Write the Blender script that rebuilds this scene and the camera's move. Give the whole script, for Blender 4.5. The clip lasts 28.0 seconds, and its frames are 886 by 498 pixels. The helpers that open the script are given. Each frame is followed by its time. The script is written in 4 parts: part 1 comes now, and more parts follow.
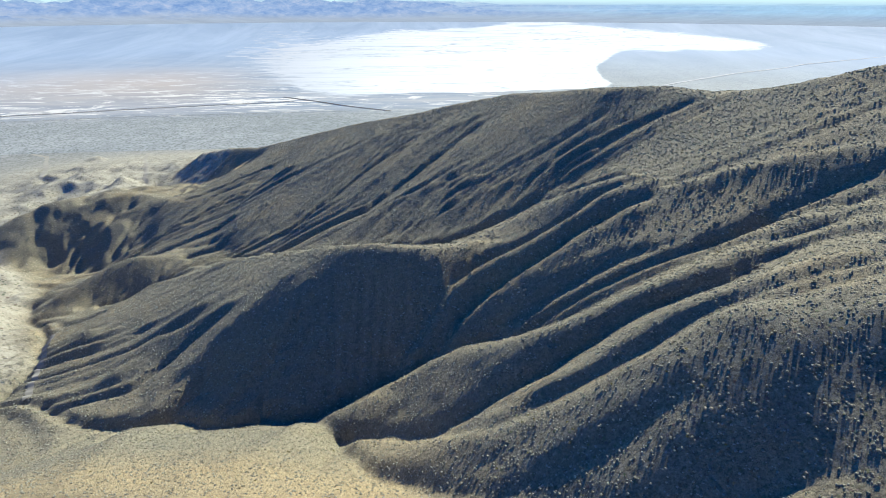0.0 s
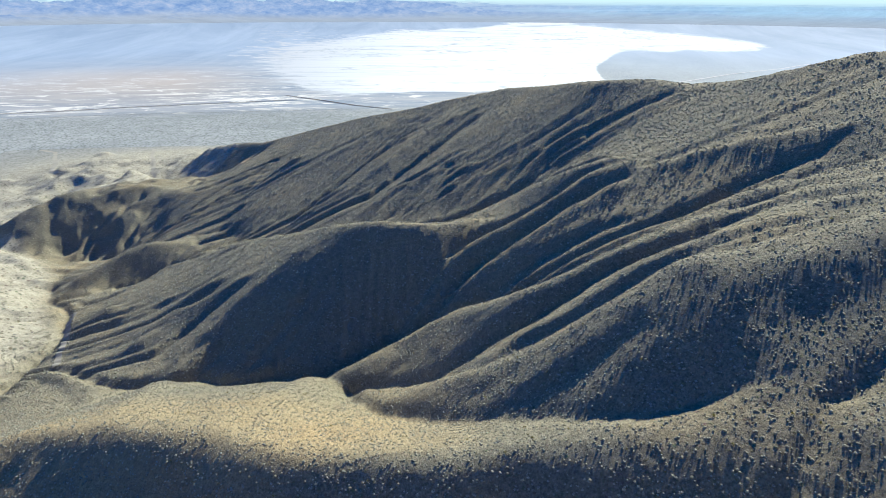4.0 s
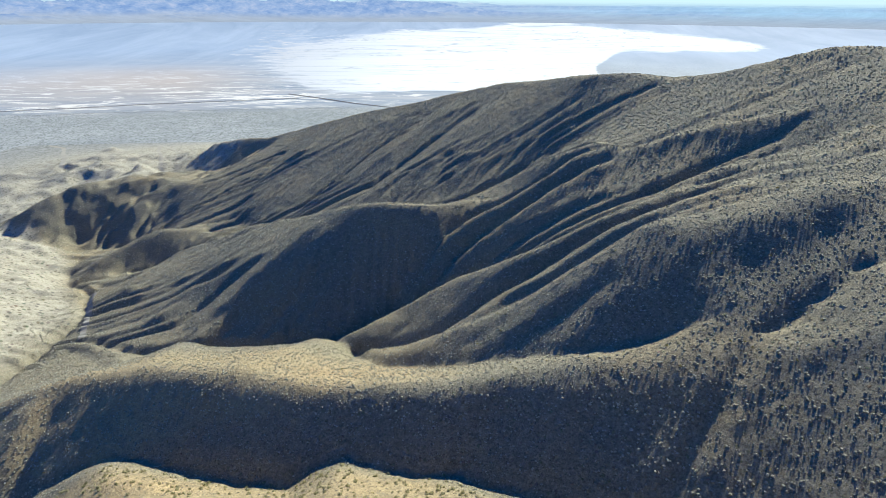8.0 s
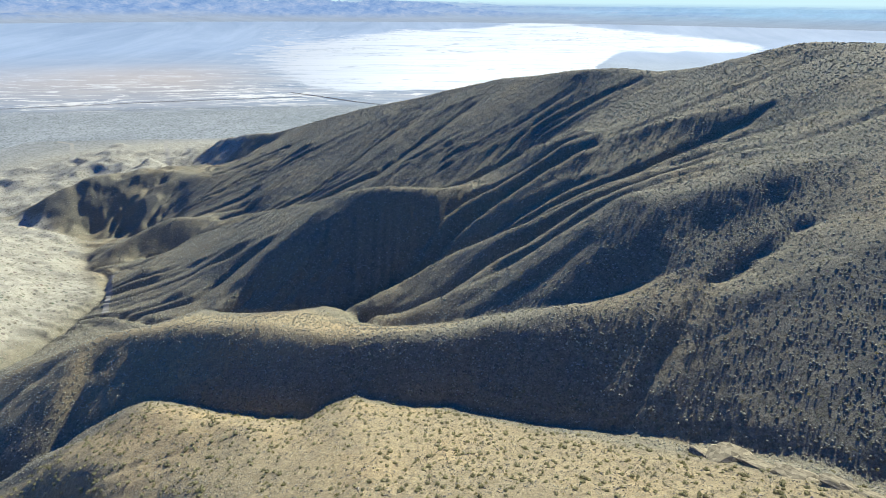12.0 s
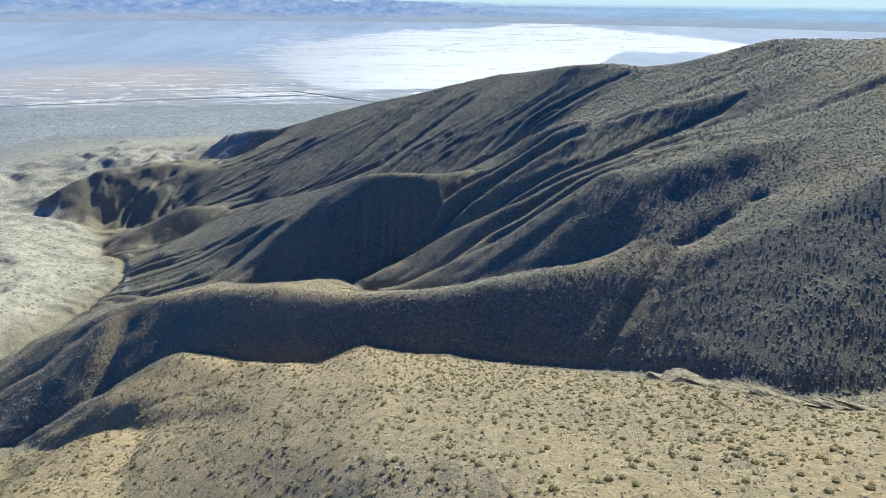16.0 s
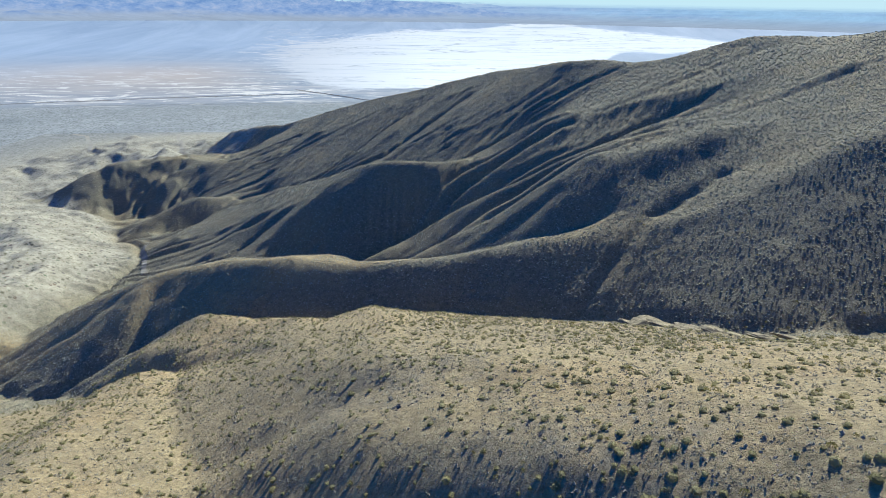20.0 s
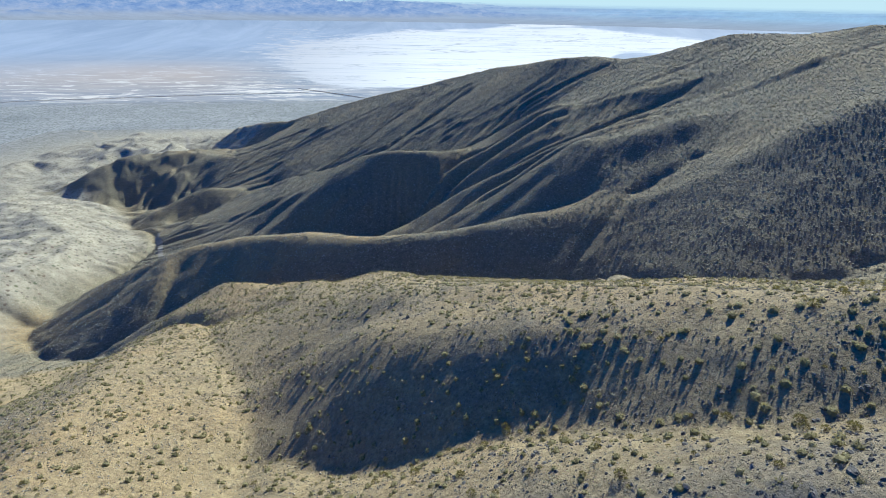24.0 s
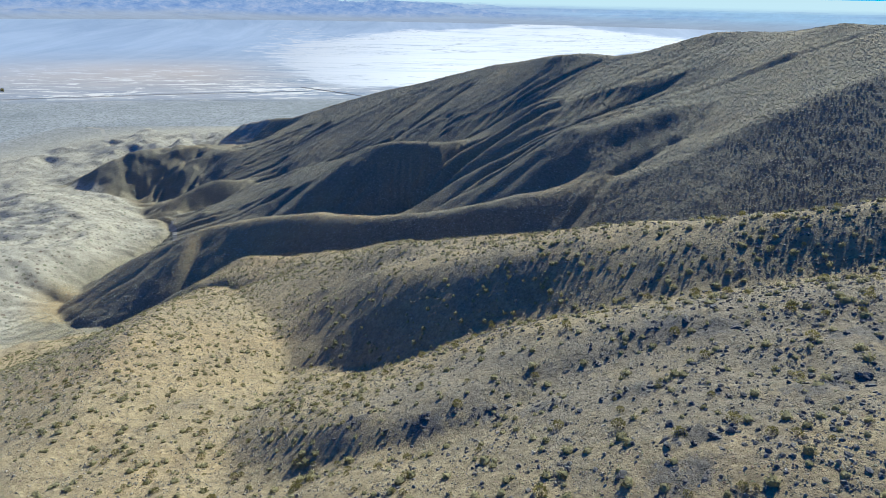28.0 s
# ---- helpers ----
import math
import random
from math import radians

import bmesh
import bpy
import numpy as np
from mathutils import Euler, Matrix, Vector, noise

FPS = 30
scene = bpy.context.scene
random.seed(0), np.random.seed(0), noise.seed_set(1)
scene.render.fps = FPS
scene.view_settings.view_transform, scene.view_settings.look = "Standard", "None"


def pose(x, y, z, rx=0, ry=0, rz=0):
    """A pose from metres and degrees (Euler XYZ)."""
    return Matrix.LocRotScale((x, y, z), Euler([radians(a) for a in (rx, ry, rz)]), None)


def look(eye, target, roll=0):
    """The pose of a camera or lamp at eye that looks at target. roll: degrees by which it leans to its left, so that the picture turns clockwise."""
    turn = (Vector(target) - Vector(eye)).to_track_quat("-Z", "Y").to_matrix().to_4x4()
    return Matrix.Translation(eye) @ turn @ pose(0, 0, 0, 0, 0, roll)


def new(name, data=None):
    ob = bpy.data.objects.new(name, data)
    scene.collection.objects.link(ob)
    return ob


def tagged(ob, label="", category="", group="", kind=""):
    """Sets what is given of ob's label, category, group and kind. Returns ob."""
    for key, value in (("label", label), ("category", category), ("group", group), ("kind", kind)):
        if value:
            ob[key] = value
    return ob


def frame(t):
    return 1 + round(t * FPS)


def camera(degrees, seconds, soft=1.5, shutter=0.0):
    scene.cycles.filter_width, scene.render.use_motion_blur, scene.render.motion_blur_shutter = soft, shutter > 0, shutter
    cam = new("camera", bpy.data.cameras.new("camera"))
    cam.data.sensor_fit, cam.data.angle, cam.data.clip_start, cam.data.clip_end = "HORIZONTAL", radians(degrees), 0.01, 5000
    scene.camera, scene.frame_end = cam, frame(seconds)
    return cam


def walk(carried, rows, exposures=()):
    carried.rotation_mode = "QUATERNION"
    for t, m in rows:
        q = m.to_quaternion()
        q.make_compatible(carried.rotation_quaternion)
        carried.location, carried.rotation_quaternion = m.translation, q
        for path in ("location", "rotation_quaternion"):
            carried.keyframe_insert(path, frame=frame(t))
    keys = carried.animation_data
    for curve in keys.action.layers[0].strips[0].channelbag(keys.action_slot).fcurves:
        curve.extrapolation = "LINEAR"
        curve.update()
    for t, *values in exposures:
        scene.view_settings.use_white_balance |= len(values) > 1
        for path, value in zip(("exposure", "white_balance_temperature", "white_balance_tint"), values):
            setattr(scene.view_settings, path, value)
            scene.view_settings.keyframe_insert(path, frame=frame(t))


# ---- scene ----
# The drone backs away level from the hills: t, x, y, z, tilt, lean, turn.
cam = camera(76.0, 28.0, soft=0.6)
ROWS = [
    (0, 0.00, -0.00, 300.00, -23.82, 0.00, 0.00),
    (1, 0.20, -4.97, 299.84, -23.81, 0.04, 0.01),
    (2, 0.39, -9.94, 299.68, -23.81, 0.08, 0.02),
    (3, 0.58, -14.91, 299.52, -23.80, 0.12, 0.03),
    (4, 0.76, -19.88, 299.37, -23.79, 0.17, 0.04),
    (5, 0.94, -24.86, 299.22, -23.79, 0.21, 0.05),
    (6, 1.11, -29.84, 299.06, -23.78, 0.25, 0.06),
    (7, 1.27, -34.82, 298.91, -23.77, 0.29, 0.07),
    (8, 1.43, -39.80, 298.77, -23.77, 0.33, 0.08),
    (9, 1.58, -44.79, 298.62, -23.76, 0.37, 0.09),
    (10, 1.73, -49.78, 298.48, -23.75, 0.41, 0.10),
    (11, 1.87, -54.77, 298.34, -23.75, 0.45, 0.11),
    (12, 2.00, -59.76, 298.20, -23.74, 0.50, 0.13),
    (13, 2.13, -64.76, 298.06, -23.73, 0.54, 0.14),
    (14, 2.25, -69.76, 297.92, -23.73, 0.58, 0.15),
    (15, 2.37, -74.76, 297.79, -23.72, 0.62, 0.16),
    (16, 2.48, -79.76, 297.65, -23.72, 0.66, 0.17),
    (17, 2.58, -84.77, 297.52, -23.71, 0.70, 0.18),
    (18, 2.68, -89.78, 297.39, -23.70, 0.74, 0.19),
    (19, 2.77, -94.79, 297.27, -23.70, 0.79, 0.20),
    (20, 2.85, -99.80, 297.14, -23.69, 0.83, 0.21),
    (21, 2.93, -104.82, 297.02, -23.68, 0.87, 0.22),
    (22, 3.01, -109.84, 296.90, -23.68, 0.91, 0.23),
    (23, 3.07, -114.86, 296.78, -23.67, 0.95, 0.24),
    (24, 3.13, -119.88, 296.66, -23.66, 0.99, 0.25),
    (25, 3.19, -124.91, 296.54, -23.66, 1.03, 0.26),
    (26, 3.24, -129.94, 296.43, -23.65, 1.07, 0.27),
    (27, 3.28, -134.97, 296.32, -23.64, 1.12, 0.28),
    (28, 3.32, -140.00, 296.21, -23.64, 1.16, 0.29),
]
walk(cam, [(t, pose(x, y, z, 90 + tilt, 0, turn) @ pose(0, 0, 0, 0, 0, lean)) for t, x, y, z, tilt, lean, turn in ROWS],
     exposures=((0, 0.66, 6480, 6), (9, 0.65, 6450, 6), (18, 0.45, 6130, 6), (28, 0.42, 6050, 6)))

# ---- light ----
SUN_AZ, SUN_EL = radians(30), radians(34)     # to the right of the view, above the plain
world = bpy.data.worlds.new("sky")
scene.world = world
world.use_nodes = True
wn, wl = world.node_tree.nodes, world.node_tree.links
sky = wn.new("ShaderNodeTexSky")
sky.sky_type, sky.sun_disc, sky.sun_elevation, sky.sun_rotation = "NISHITA", False, SUN_EL, SUN_AZ
sky.altitude, sky.air_density, sky.dust_density, sky.ozone_density = 800, 1.2, 0.3, 3.0
tint = wn.new("ShaderNodeMix")
tint.data_type, tint.blend_type = "RGBA", "MULTIPLY"
tint.inputs[0].default_value, tint.inputs[7].default_value = 1.0, (0.0, 1.16, 3.25, 1)
wl.new(sky.outputs[0], tint.inputs[6])
wl.new(tint.outputs[2], wn["Background"].inputs[0])
wn["Background"].inputs[1].default_value = 0.0268
sun = new("sun", bpy.data.lights.new("sun", "SUN"))
sun.data.energy, sun.data.angle, sun.data.color = 5.0, radians(0.55), (1.0, 0.97, 0.79)
sun.matrix_world = look((0, 0, 600), (-math.sin(SUN_AZ) * math.cos(SUN_EL), -math.cos(SUN_AZ) * math.cos(SUN_EL), 600 - math.sin(SUN_EL)))


# ---- materials ----
class Mat:
    """A node material, with short calls to wire it."""

    def __init__(self, name, rough=0.9):
        self.m = bpy.data.materials.new(name)
        self.m.use_nodes = True
        self.n, self.l = self.m.node_tree.nodes, self.m.node_tree.links
        self.b = self.n["Principled BSDF"]
        self.b.inputs["Roughness"].default_value = rough
        self.b.inputs["Specular IOR Level"].default_value = 0.2
        self.co = self.n.new("ShaderNodeNewGeometry").outputs["Position"]

    def put(self, a, socket):
        if isinstance(a, (int, float)):
            socket.default_value = a
        elif isinstance(a, tuple):
            socket.default_value = (*a, 1) if len(a) == 3 and socket.type == "RGBA" else a
        else:
            self.l.new(a, socket)

    def scaled(self, sx, sy, sz, turn=0.0):
        k = self.n.new("ShaderNodeMapping")
        k.inputs["Scale"].default_value, k.inputs["Rotation"].default_value = (sx, sy, sz), (0, 0, turn)
        self.l.new(self.co, k.inputs[0])
        return k.outputs[0]

    def noise(self, scale, detail=4.0, rough=0.55, co=None, warp=0.0):
        k = self.n.new("ShaderNodeTexNoise")
        k.inputs["Scale"].default_value, k.inputs["Detail"].default_value, k.inputs["Roughness"].default_value = scale, detail, rough
        k.inputs["Distortion"].default_value = warp
        self.l.new(co or self.co, k.inputs["Vector"])
        return k.outputs[0]

    def cells(self, scale, feature="F1", co=None):
        k = self.n.new("ShaderNodeTexVoronoi")
        k.feature = feature
        k.inputs["Scale"].default_value = scale
        self.l.new(co or self.co, k.inputs["Vector"])
        return k.outputs["Distance"], (k.outputs["Color"] if feature != "DISTANCE_TO_EDGE" else None)

    def ramp(self, a, *stops):
        k = self.n.new("ShaderNodeValToRGB")
        while len(k.color_ramp.elements) < len(stops):
            k.color_ramp.elements.new(0.5)
        for e, (at, c) in zip(k.color_ramp.elements, stops):
            e.position, e.color = at, ((c, c, c, 1) if isinstance(c, (int, float)) else (*c, 1))
        self.put(a, k.inputs[0])
        return k.outputs[0]

    def mix(self, f, a, b, kind="MIX"):
        k = self.n.new("ShaderNodeMix")
        k.data_type, k.blend_type = "RGBA", kind
        self.put(f, k.inputs[0]), self.put(a, k.inputs[6]), self.put(b, k.inputs[7])
        return k.outputs[2]

    def math(self, op, a, b=0.0):
        k = self.n.new("ShaderNodeMath")
        k.operation = op
        self.put(a, k.inputs[0]), self.put(b, k.inputs[1])
        return k.outputs[0]

    def mask(self, name):
        k = self.n.new("ShaderNodeAttribute")
        k.attribute_name = name
        return k.outputs["Fac"]

    def bump(self, height, strength, distance, under=None):
        k = self.n.new("ShaderNodeBump")
        k.inputs["Strength"].default_value, k.inputs["Distance"].default_value = strength, distance
        self.put(height, k.inputs["Height"])
        if under:
            self.l.new(under, k.inputs["Normal"])
        return k.outputs[0]

    def done(self, colour, normal=None):
        self.put(colour, self.b.inputs["Base Color"])
        if normal:
            self.l.new(normal, self.b.inputs["Normal"])
        return self.m


def plain_colours(k):
    """Grey valley soil with dots of creosote scrub."""
    base = k.ramp(k.noise(0.004, 6, 0.65), (0.35, (0.24, 0.256, 0.255)), (0.65, (0.315, 0.322, 0.315)))
    dots, _ = k.cells(0.2)
    fine = k.noise(0.06, 6, 0.75)
    base = k.mix(0.5, base, k.ramp(fine, (0.32, 0.5), (0.68, 1.5)), "MULTIPLY")
    return k.mix(k.math("MULTIPLY", k.ramp(dots, (0.25, 1.0), (0.45, 0.0)), 0.85), base, (0.088, 0.104, 0.088))


def soil_material():
    k = Mat("stony_desert_soil", 0.95)
    wide = k.noise(0.03, 4)
    fine = k.noise(2.2, 8, 0.75)
    tan = k.ramp(wide, (0.33, (0.325, 0.265, 0.162)), (0.52, (0.382, 0.304, 0.178)), (0.70, (0.405, 0.302, 0.165)))
    grey = k.ramp(wide, (0.33, (0.235, 0.218, 0.16)), (0.52, (0.268, 0.24, 0.17)), (0.68, (0.305, 0.255, 0.165)))
    base = k.mix(k.mask("tan"), grey, tan)
    rough = k.math("SUBTRACT", 1.0, k.math("MULTIPLY", k.mask("tan"), 0.25))
    base = k.mix(k.ramp(k.noise(0.22, 5, 0.65), (0.48, 0.0), (0.74, 0.4)), base, (0.176, 0.16, 0.124))
    grain, tint = k.cells(5.0)
    stones = k.ramp(grain, (0.10, 1.0), (0.30, 0.0))
    big, shade = k.cells(1.7)
    cobbles = k.ramp(k.math("ADD", big, k.math("MULTIPLY", k.math("SUBTRACT", fine, 0.5), 0.5)), (0.08, 1.0), (0.16, 0.0))
    base = k.mix(k.math("MULTIPLY", stones, 0.55), base, k.mix(0.8, (0.416, 0.376, 0.32), tint, "MULTIPLY"))
    base = k.mix(k.math("MULTIPLY", cobbles, 0.4), base, k.mix(0.7, (0.352, 0.32, 0.272), shade, "MULTIPLY"))
    base = k.mix(k.math("MULTIPLY", rough, 0.8), base, k.ramp(fine, (0.36, 0.5), (0.64, 1.5)), "MULTIPLY")
    base = k.mix(k.math("MULTIPLY", rough, 0.6), base, k.ramp(k.noise(0.75, 6, 0.7), (0.36, 0.6), (0.64, 1.35)), "MULTIPLY")
    base = k.mix(k.mask("pale"), base, k.mix(0.6, k.ramp(k.noise(0.12, 8, 0.8), (0.38, (0.30, 0.28, 0.225)), (0.54, (0.46, 0.43, 0.345))), k.ramp(fine, (0.34, 0.5), (0.66, 1.4)), "MULTIPLY"))
    rubble = k.ramp(k.math("ADD", k.mask("stony"), k.math("MULTIPLY", k.math("SUBTRACT", k.noise(0.35, 6, 0.7), 0.5), 1.6)), (0.35, 0.0), (0.75, 0.65))
    base = k.mix(rubble, base, k.mix(0.7, (0.235, 0.21, 0.165), k.ramp(fine, (0.34, 0.4), (0.66, 1.6)), "MULTIPLY"))
    ledge = k.mask("rocky")
    rock = k.ramp(k.noise(1.6, 8, 0.7, k.scaled(1.0, 1.0, 2.5, 0.4), 1.0), (0.35, (0.08, 0.0784, 0.076)), (0.65, (0.24, 0.224, 0.2)))
    base = k.mix(k.ramp(k.math("ADD", ledge, k.math("MULTIPLY", k.math("SUBTRACT", k.noise(0.9, 7, 0.75), 0.5), 3.0)), (0.5, 0.0), (0.85, 0.75)), base, rock)
    spot, kind = k.cells(0.85)
    ragged = k.math("ADD", spot, k.math("MULTIPLY", k.math("SUBTRACT", k.noise(3.0, 5, 0.7), 0.5), 0.7))
    tuft = k.math("MULTIPLY", k.ramp(ragged, (0.16, 1.0), (0.30, 0.0)), k.math("SUBTRACT", 1.0, k.math("MULTIPLY", k.mask("tan"), 0.8)))
    base = k.mix(k.math("MULTIPLY", tuft, 0.45), base, k.mix(0.6, (0.208, 0.196, 0.136), kind, "MULTIPLY"))
    wide_spot, hue = k.cells(0.34)
    bush = k.math("MULTIPLY", k.ramp(wide_spot, (0.24, 1.0), (0.34, 0.0)), k.mask("pale"))
    base = k.mix(k.math("MULTIPLY", bush, 0.75), base, k.mix(0.4, (0.136, 0.132, 0.096), hue, "MULTIPLY"))
    base = k.mix(k.mask("plain"), base, plain_colours(k))
    n1 = k.bump(tuft, 1.0, 0.10, k.bump(k.noise(1.0, 8, 0.75), 0.8, 0.45))
    n2 = k.bump(k.math("ADD", stones, cobbles), 1.0, 0.10, n1)
    return k.done(base, k.bump(fine, 0.6, 0.08, n2))


def valley_material():
    k = Mat("hazed_valley_soil", 0.9)
    streak = k.noise(1.0, 8, 0.68, k.scaled(0.0065, 0.017, 0.001, 0.10), 1.6)
    wide = k.noise(0.0011, 5)
    # Streaky flats, their greys tinted blue to stand for distance haze.
    flat = k.ramp(k.noise(1.0, 7, 0.7, k.scaled(0.002, 0.010, 0.001, 0.12), 0.6), (0.34, (0.184, 0.224, 0.272)), (0.50, (0.272, 0.3, 0.336)), (0.66, (0.384, 0.372, 0.368)))
    warm = k.math("MULTIPLY", k.ramp(wide, (0.30, 0.5), (0.55, 0.95)), k.mask("west"))
    flat = k.mix(warm, flat, (0.448, 0.36, 0.288))
    white = k.math("MULTIPLY", k.ramp(k.math("ADD", streak, k.math("MULTIPLY", k.mask("patch"), 0.13)), (0.54, 0.0), (0.60, 1.0)), k.mask("playa"))
    flat = k.mix(white, flat, (0.64, 0.61, 0.56))
    flat = k.mix(k.ramp(k.noise(1.0, 6, 0.7, k.scaled(0.006, 0.03, 0.001, 0.05), 1.5), (0.30, 0.6), (0.40, 0.0)), flat, (0.176, 0.18, 0.196))
    base = k.mix(k.mask("flats"), plain_colours(k), flat)
    # Blue distance haze painted over the soil colour by the far mask.
    far_haze = k.ramp(k.noise(1.0, 7, 0.65, k.scaled(0.0035, 0.0010, 0.001, -0.3), 0.5), (0.35, (0.256, 0.328, 0.432)), (0.65, (0.36, 0.432, 0.528)))
    base = k.mix(k.mask("far"), base, far_haze)
    base = k.mix(1.0, base, (1.08, 1.1, 1.12), "MULTIPLY")
    ragged = k.math("MULTIPLY", k.math("SUBTRACT", streak, 0.5), k.math("SUBTRACT", 2.3, k.math("MULTIPLY", k.mask("solid"), 1.5)))
    salt = k.ramp(k.math("ADD", k.mask("salt"), ragged), (0.42, 0.0), (0.66, 1.0))
    bands = k.noise(1.0, 8, 0.66, k.scaled(0.0016, 0.012, 0.001, 0.08), 1.4)
    crust = k.ramp(bands, (0.32, (0.4, 0.464, 0.528)), (0.40, (0.672, 0.72, 0.752)), (0.50, (0.76, 0.784, 0.792)))
    crust = k.mix(k.math("SUBTRACT", 0.75, k.math("MULTIPLY", k.mask("solid"), 0.75)), crust, (0.464, 0.48, 0.512))
    line = k.math("ABSOLUTE", k.math("SUBTRACT", k.noise(1.0, 5, 0.6, k.scaled(0.0011, 0.0045, 0.001, 0.1), 0.8), 0.47))
    crust = k.mix(k.ramp(line, (0.0, 0.75), (0.012, 0.0)), crust, (0.288, 0.336, 0.376))
    return k.done(k.mix(salt, base, crust))


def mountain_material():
    """The far side of the valley, a glowing backdrop with blue distance haze painted into its emission."""
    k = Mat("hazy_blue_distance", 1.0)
    # Rock mottling in blues that already carry the painted haze.
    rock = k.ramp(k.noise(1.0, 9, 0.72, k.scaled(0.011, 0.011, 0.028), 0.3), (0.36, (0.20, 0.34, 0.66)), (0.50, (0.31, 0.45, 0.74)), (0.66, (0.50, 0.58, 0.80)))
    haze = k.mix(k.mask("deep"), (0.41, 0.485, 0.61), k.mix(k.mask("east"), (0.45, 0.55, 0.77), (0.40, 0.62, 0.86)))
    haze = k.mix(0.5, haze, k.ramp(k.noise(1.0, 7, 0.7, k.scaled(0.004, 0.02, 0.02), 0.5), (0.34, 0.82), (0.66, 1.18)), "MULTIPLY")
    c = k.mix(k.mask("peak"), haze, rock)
    # The topmost rows glow pale cyan in place of bright horizon sky.
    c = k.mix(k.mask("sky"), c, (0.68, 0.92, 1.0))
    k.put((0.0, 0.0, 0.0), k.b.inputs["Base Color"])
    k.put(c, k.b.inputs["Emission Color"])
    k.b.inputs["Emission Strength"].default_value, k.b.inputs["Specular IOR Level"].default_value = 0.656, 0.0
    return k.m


def plain_paint(name, colour, rough=0.9):
    k = Mat(name, rough)
    return k.done(k.mix(0.5, colour, k.ramp(k.noise(0.05, 5, 0.6), (0.3, 0.7), (0.7, 1.3)), "MULTIPLY"))


SOIL, VALLEY, MOUNTAIN = soil_material(), valley_material(), mountain_material()

# ---- the hills: crests and washes, with straight slopes between them ----
X0, X1, Y0, Y1 = -720.0, 280.0, -180.0, 900.0
LINES = []


def crest(name, *nodes):
    LINES.append(np.array(nodes, float))


def wash(name, *nodes):
    LINES.append(np.array(nodes, float))


crest('range_crest', (215, 70, 300), (177, 105, 290.5), (167, 118, 291), (162, 150, 285.5), (154, 165, 285), (142, 178, 284.5), (125, 187, 278), (113, 200, 272), (100, 215, 267.5), (90, 236, 268), (73, 250, 265.5), (60, 285, 259), (38, 335, 250), (6, 372, 238), (-17, 390, 229), (-62, 432, 214), (-107, 480, 195.5), (-154, 540, 174), (-202, 600, 153))
crest('toe_spur', (-202, 600, 153), (-252, 650, 141), (-308, 690, 122), (-357, 690, 95.5))
crest('b_spur', (150, 128, 283), (109, 144, 266.5), (85, 152, 258), (66, 161, 250.8), (55, 168, 248.5), (47, 175, 244.5), (39, 180, 239), (30, 183, 232), (22, 182, 227), (15, 178, 224.5), (5, 173, 224), (-8, 173, 224.5), (-20, 177, 223.8), (-30, 181, 222), (-40, 188, 218.5), (-55, 206, 209), (-72, 232, 196.5), (-85, 240, 191))
crest('b_nose', (-30, 181, 222), (-50, 172, 209), (-75, 166, 193), (-105, 167, 175.5), (-140, 176, 163.5))
crest('c_spur', (140, 105, 280), (118, 116, 268), (110, 122, 263), (99, 127, 257.5), (89, 124.5, 254.8), (80, 123, 251.6), (72, 119, 249.8), (66, 116, 248.3), (59, 113, 247), (51, 112, 244.1), (44, 112, 241.3), (38, 112, 237.7), (31, 113, 233.7), (24, 112, 230.5), (18, 115, 226.5), (11, 122, 220), (3, 132, 211.3), (-4, 133, 206), (-11, 133, 201), (-18, 131, 198), (-26, 128, 195), (-34, 128, 190.5))
crest('d_spur', (112, 114, 266), (95, 100, 261), (80, 96, 258), (66, 95, 254.5), (51, 96, 248.8), (45, 95, 245), (40, 95.5, 241), (34, 97, 236), (28, 96.5, 231.5), (22, 95, 228.5), (15, 91.5, 225.5), (9, 89, 221.5), (3, 90.5, 216.5), (-5, 95, 210.6), (-12, 101, 203.5), (-20, 108, 197))
crest('d_low', (44, 83, 245), (35, 83, 238), (26, 84.5, 232.3), (18, 89, 225))
crest('e_ridge', (215, 70, 300), (135, 52, 273.5), (107, 48, 264.5), (91, 46, 255.5), (74, 44, 247.5), (60, 48, 241.5), (40, 54, 235.5), (19, 57, 230), (0, 57, 225.5), (-25, 62, 221), (-50, 70, 218.5), (-75, 79, 213), (-100, 84, 206), (-130, 88, 191.5), (-155, 104, 176), (-170, 116, 163))
crest('e_back1', (-47, 72, 218.5), (-42, 100, 206.5), (-38, 119, 196.5))
crest('e_back2', (-75, 79, 213), (-80, 105, 202.5), (-85, 121, 194))
crest('f_ridge', (200, -140, 312), (90, -100, 290), (50, -82, 278), (37, -74, 272.5), (28, -60, 266), (18, -46, 258.5), (8, -36, 253.5), (-8, -30, 249), (-6, -10, 241), (-10, 10, 232.7), (-14, 25, 226.3), (-18, 42, 217.2))
crest('f_nose', (-8, -30, 249), (-22, -10, 236), (-34, 14, 226), (-34, 25, 222.3), (-52, 38, 215), (-72, 50, 208.8), (-84, 50, 200), (-102, 49, 187))
crest('f_edge', (130, -42, 254), (100, -26, 244.5), (88, -20, 241.5), (77, -13, 238.8), (71, -10.7, 238), (64.4, -5.9, 237.3), (58.6, 2.2, 234.8), (49, 8, 232.3), (43, 12.4, 230), (35.7, 16.4, 228.1), (24, 22.4, 225.2), (17, 26, 223.3), (-1, 39, 217), (-14, 42, 215.5))
crest('f_shoulder', (43.7, -35.6, 255.8), (54, -28, 251.5), (63, -27, 250.2), (70, -30, 251.9), (85, -38, 257))
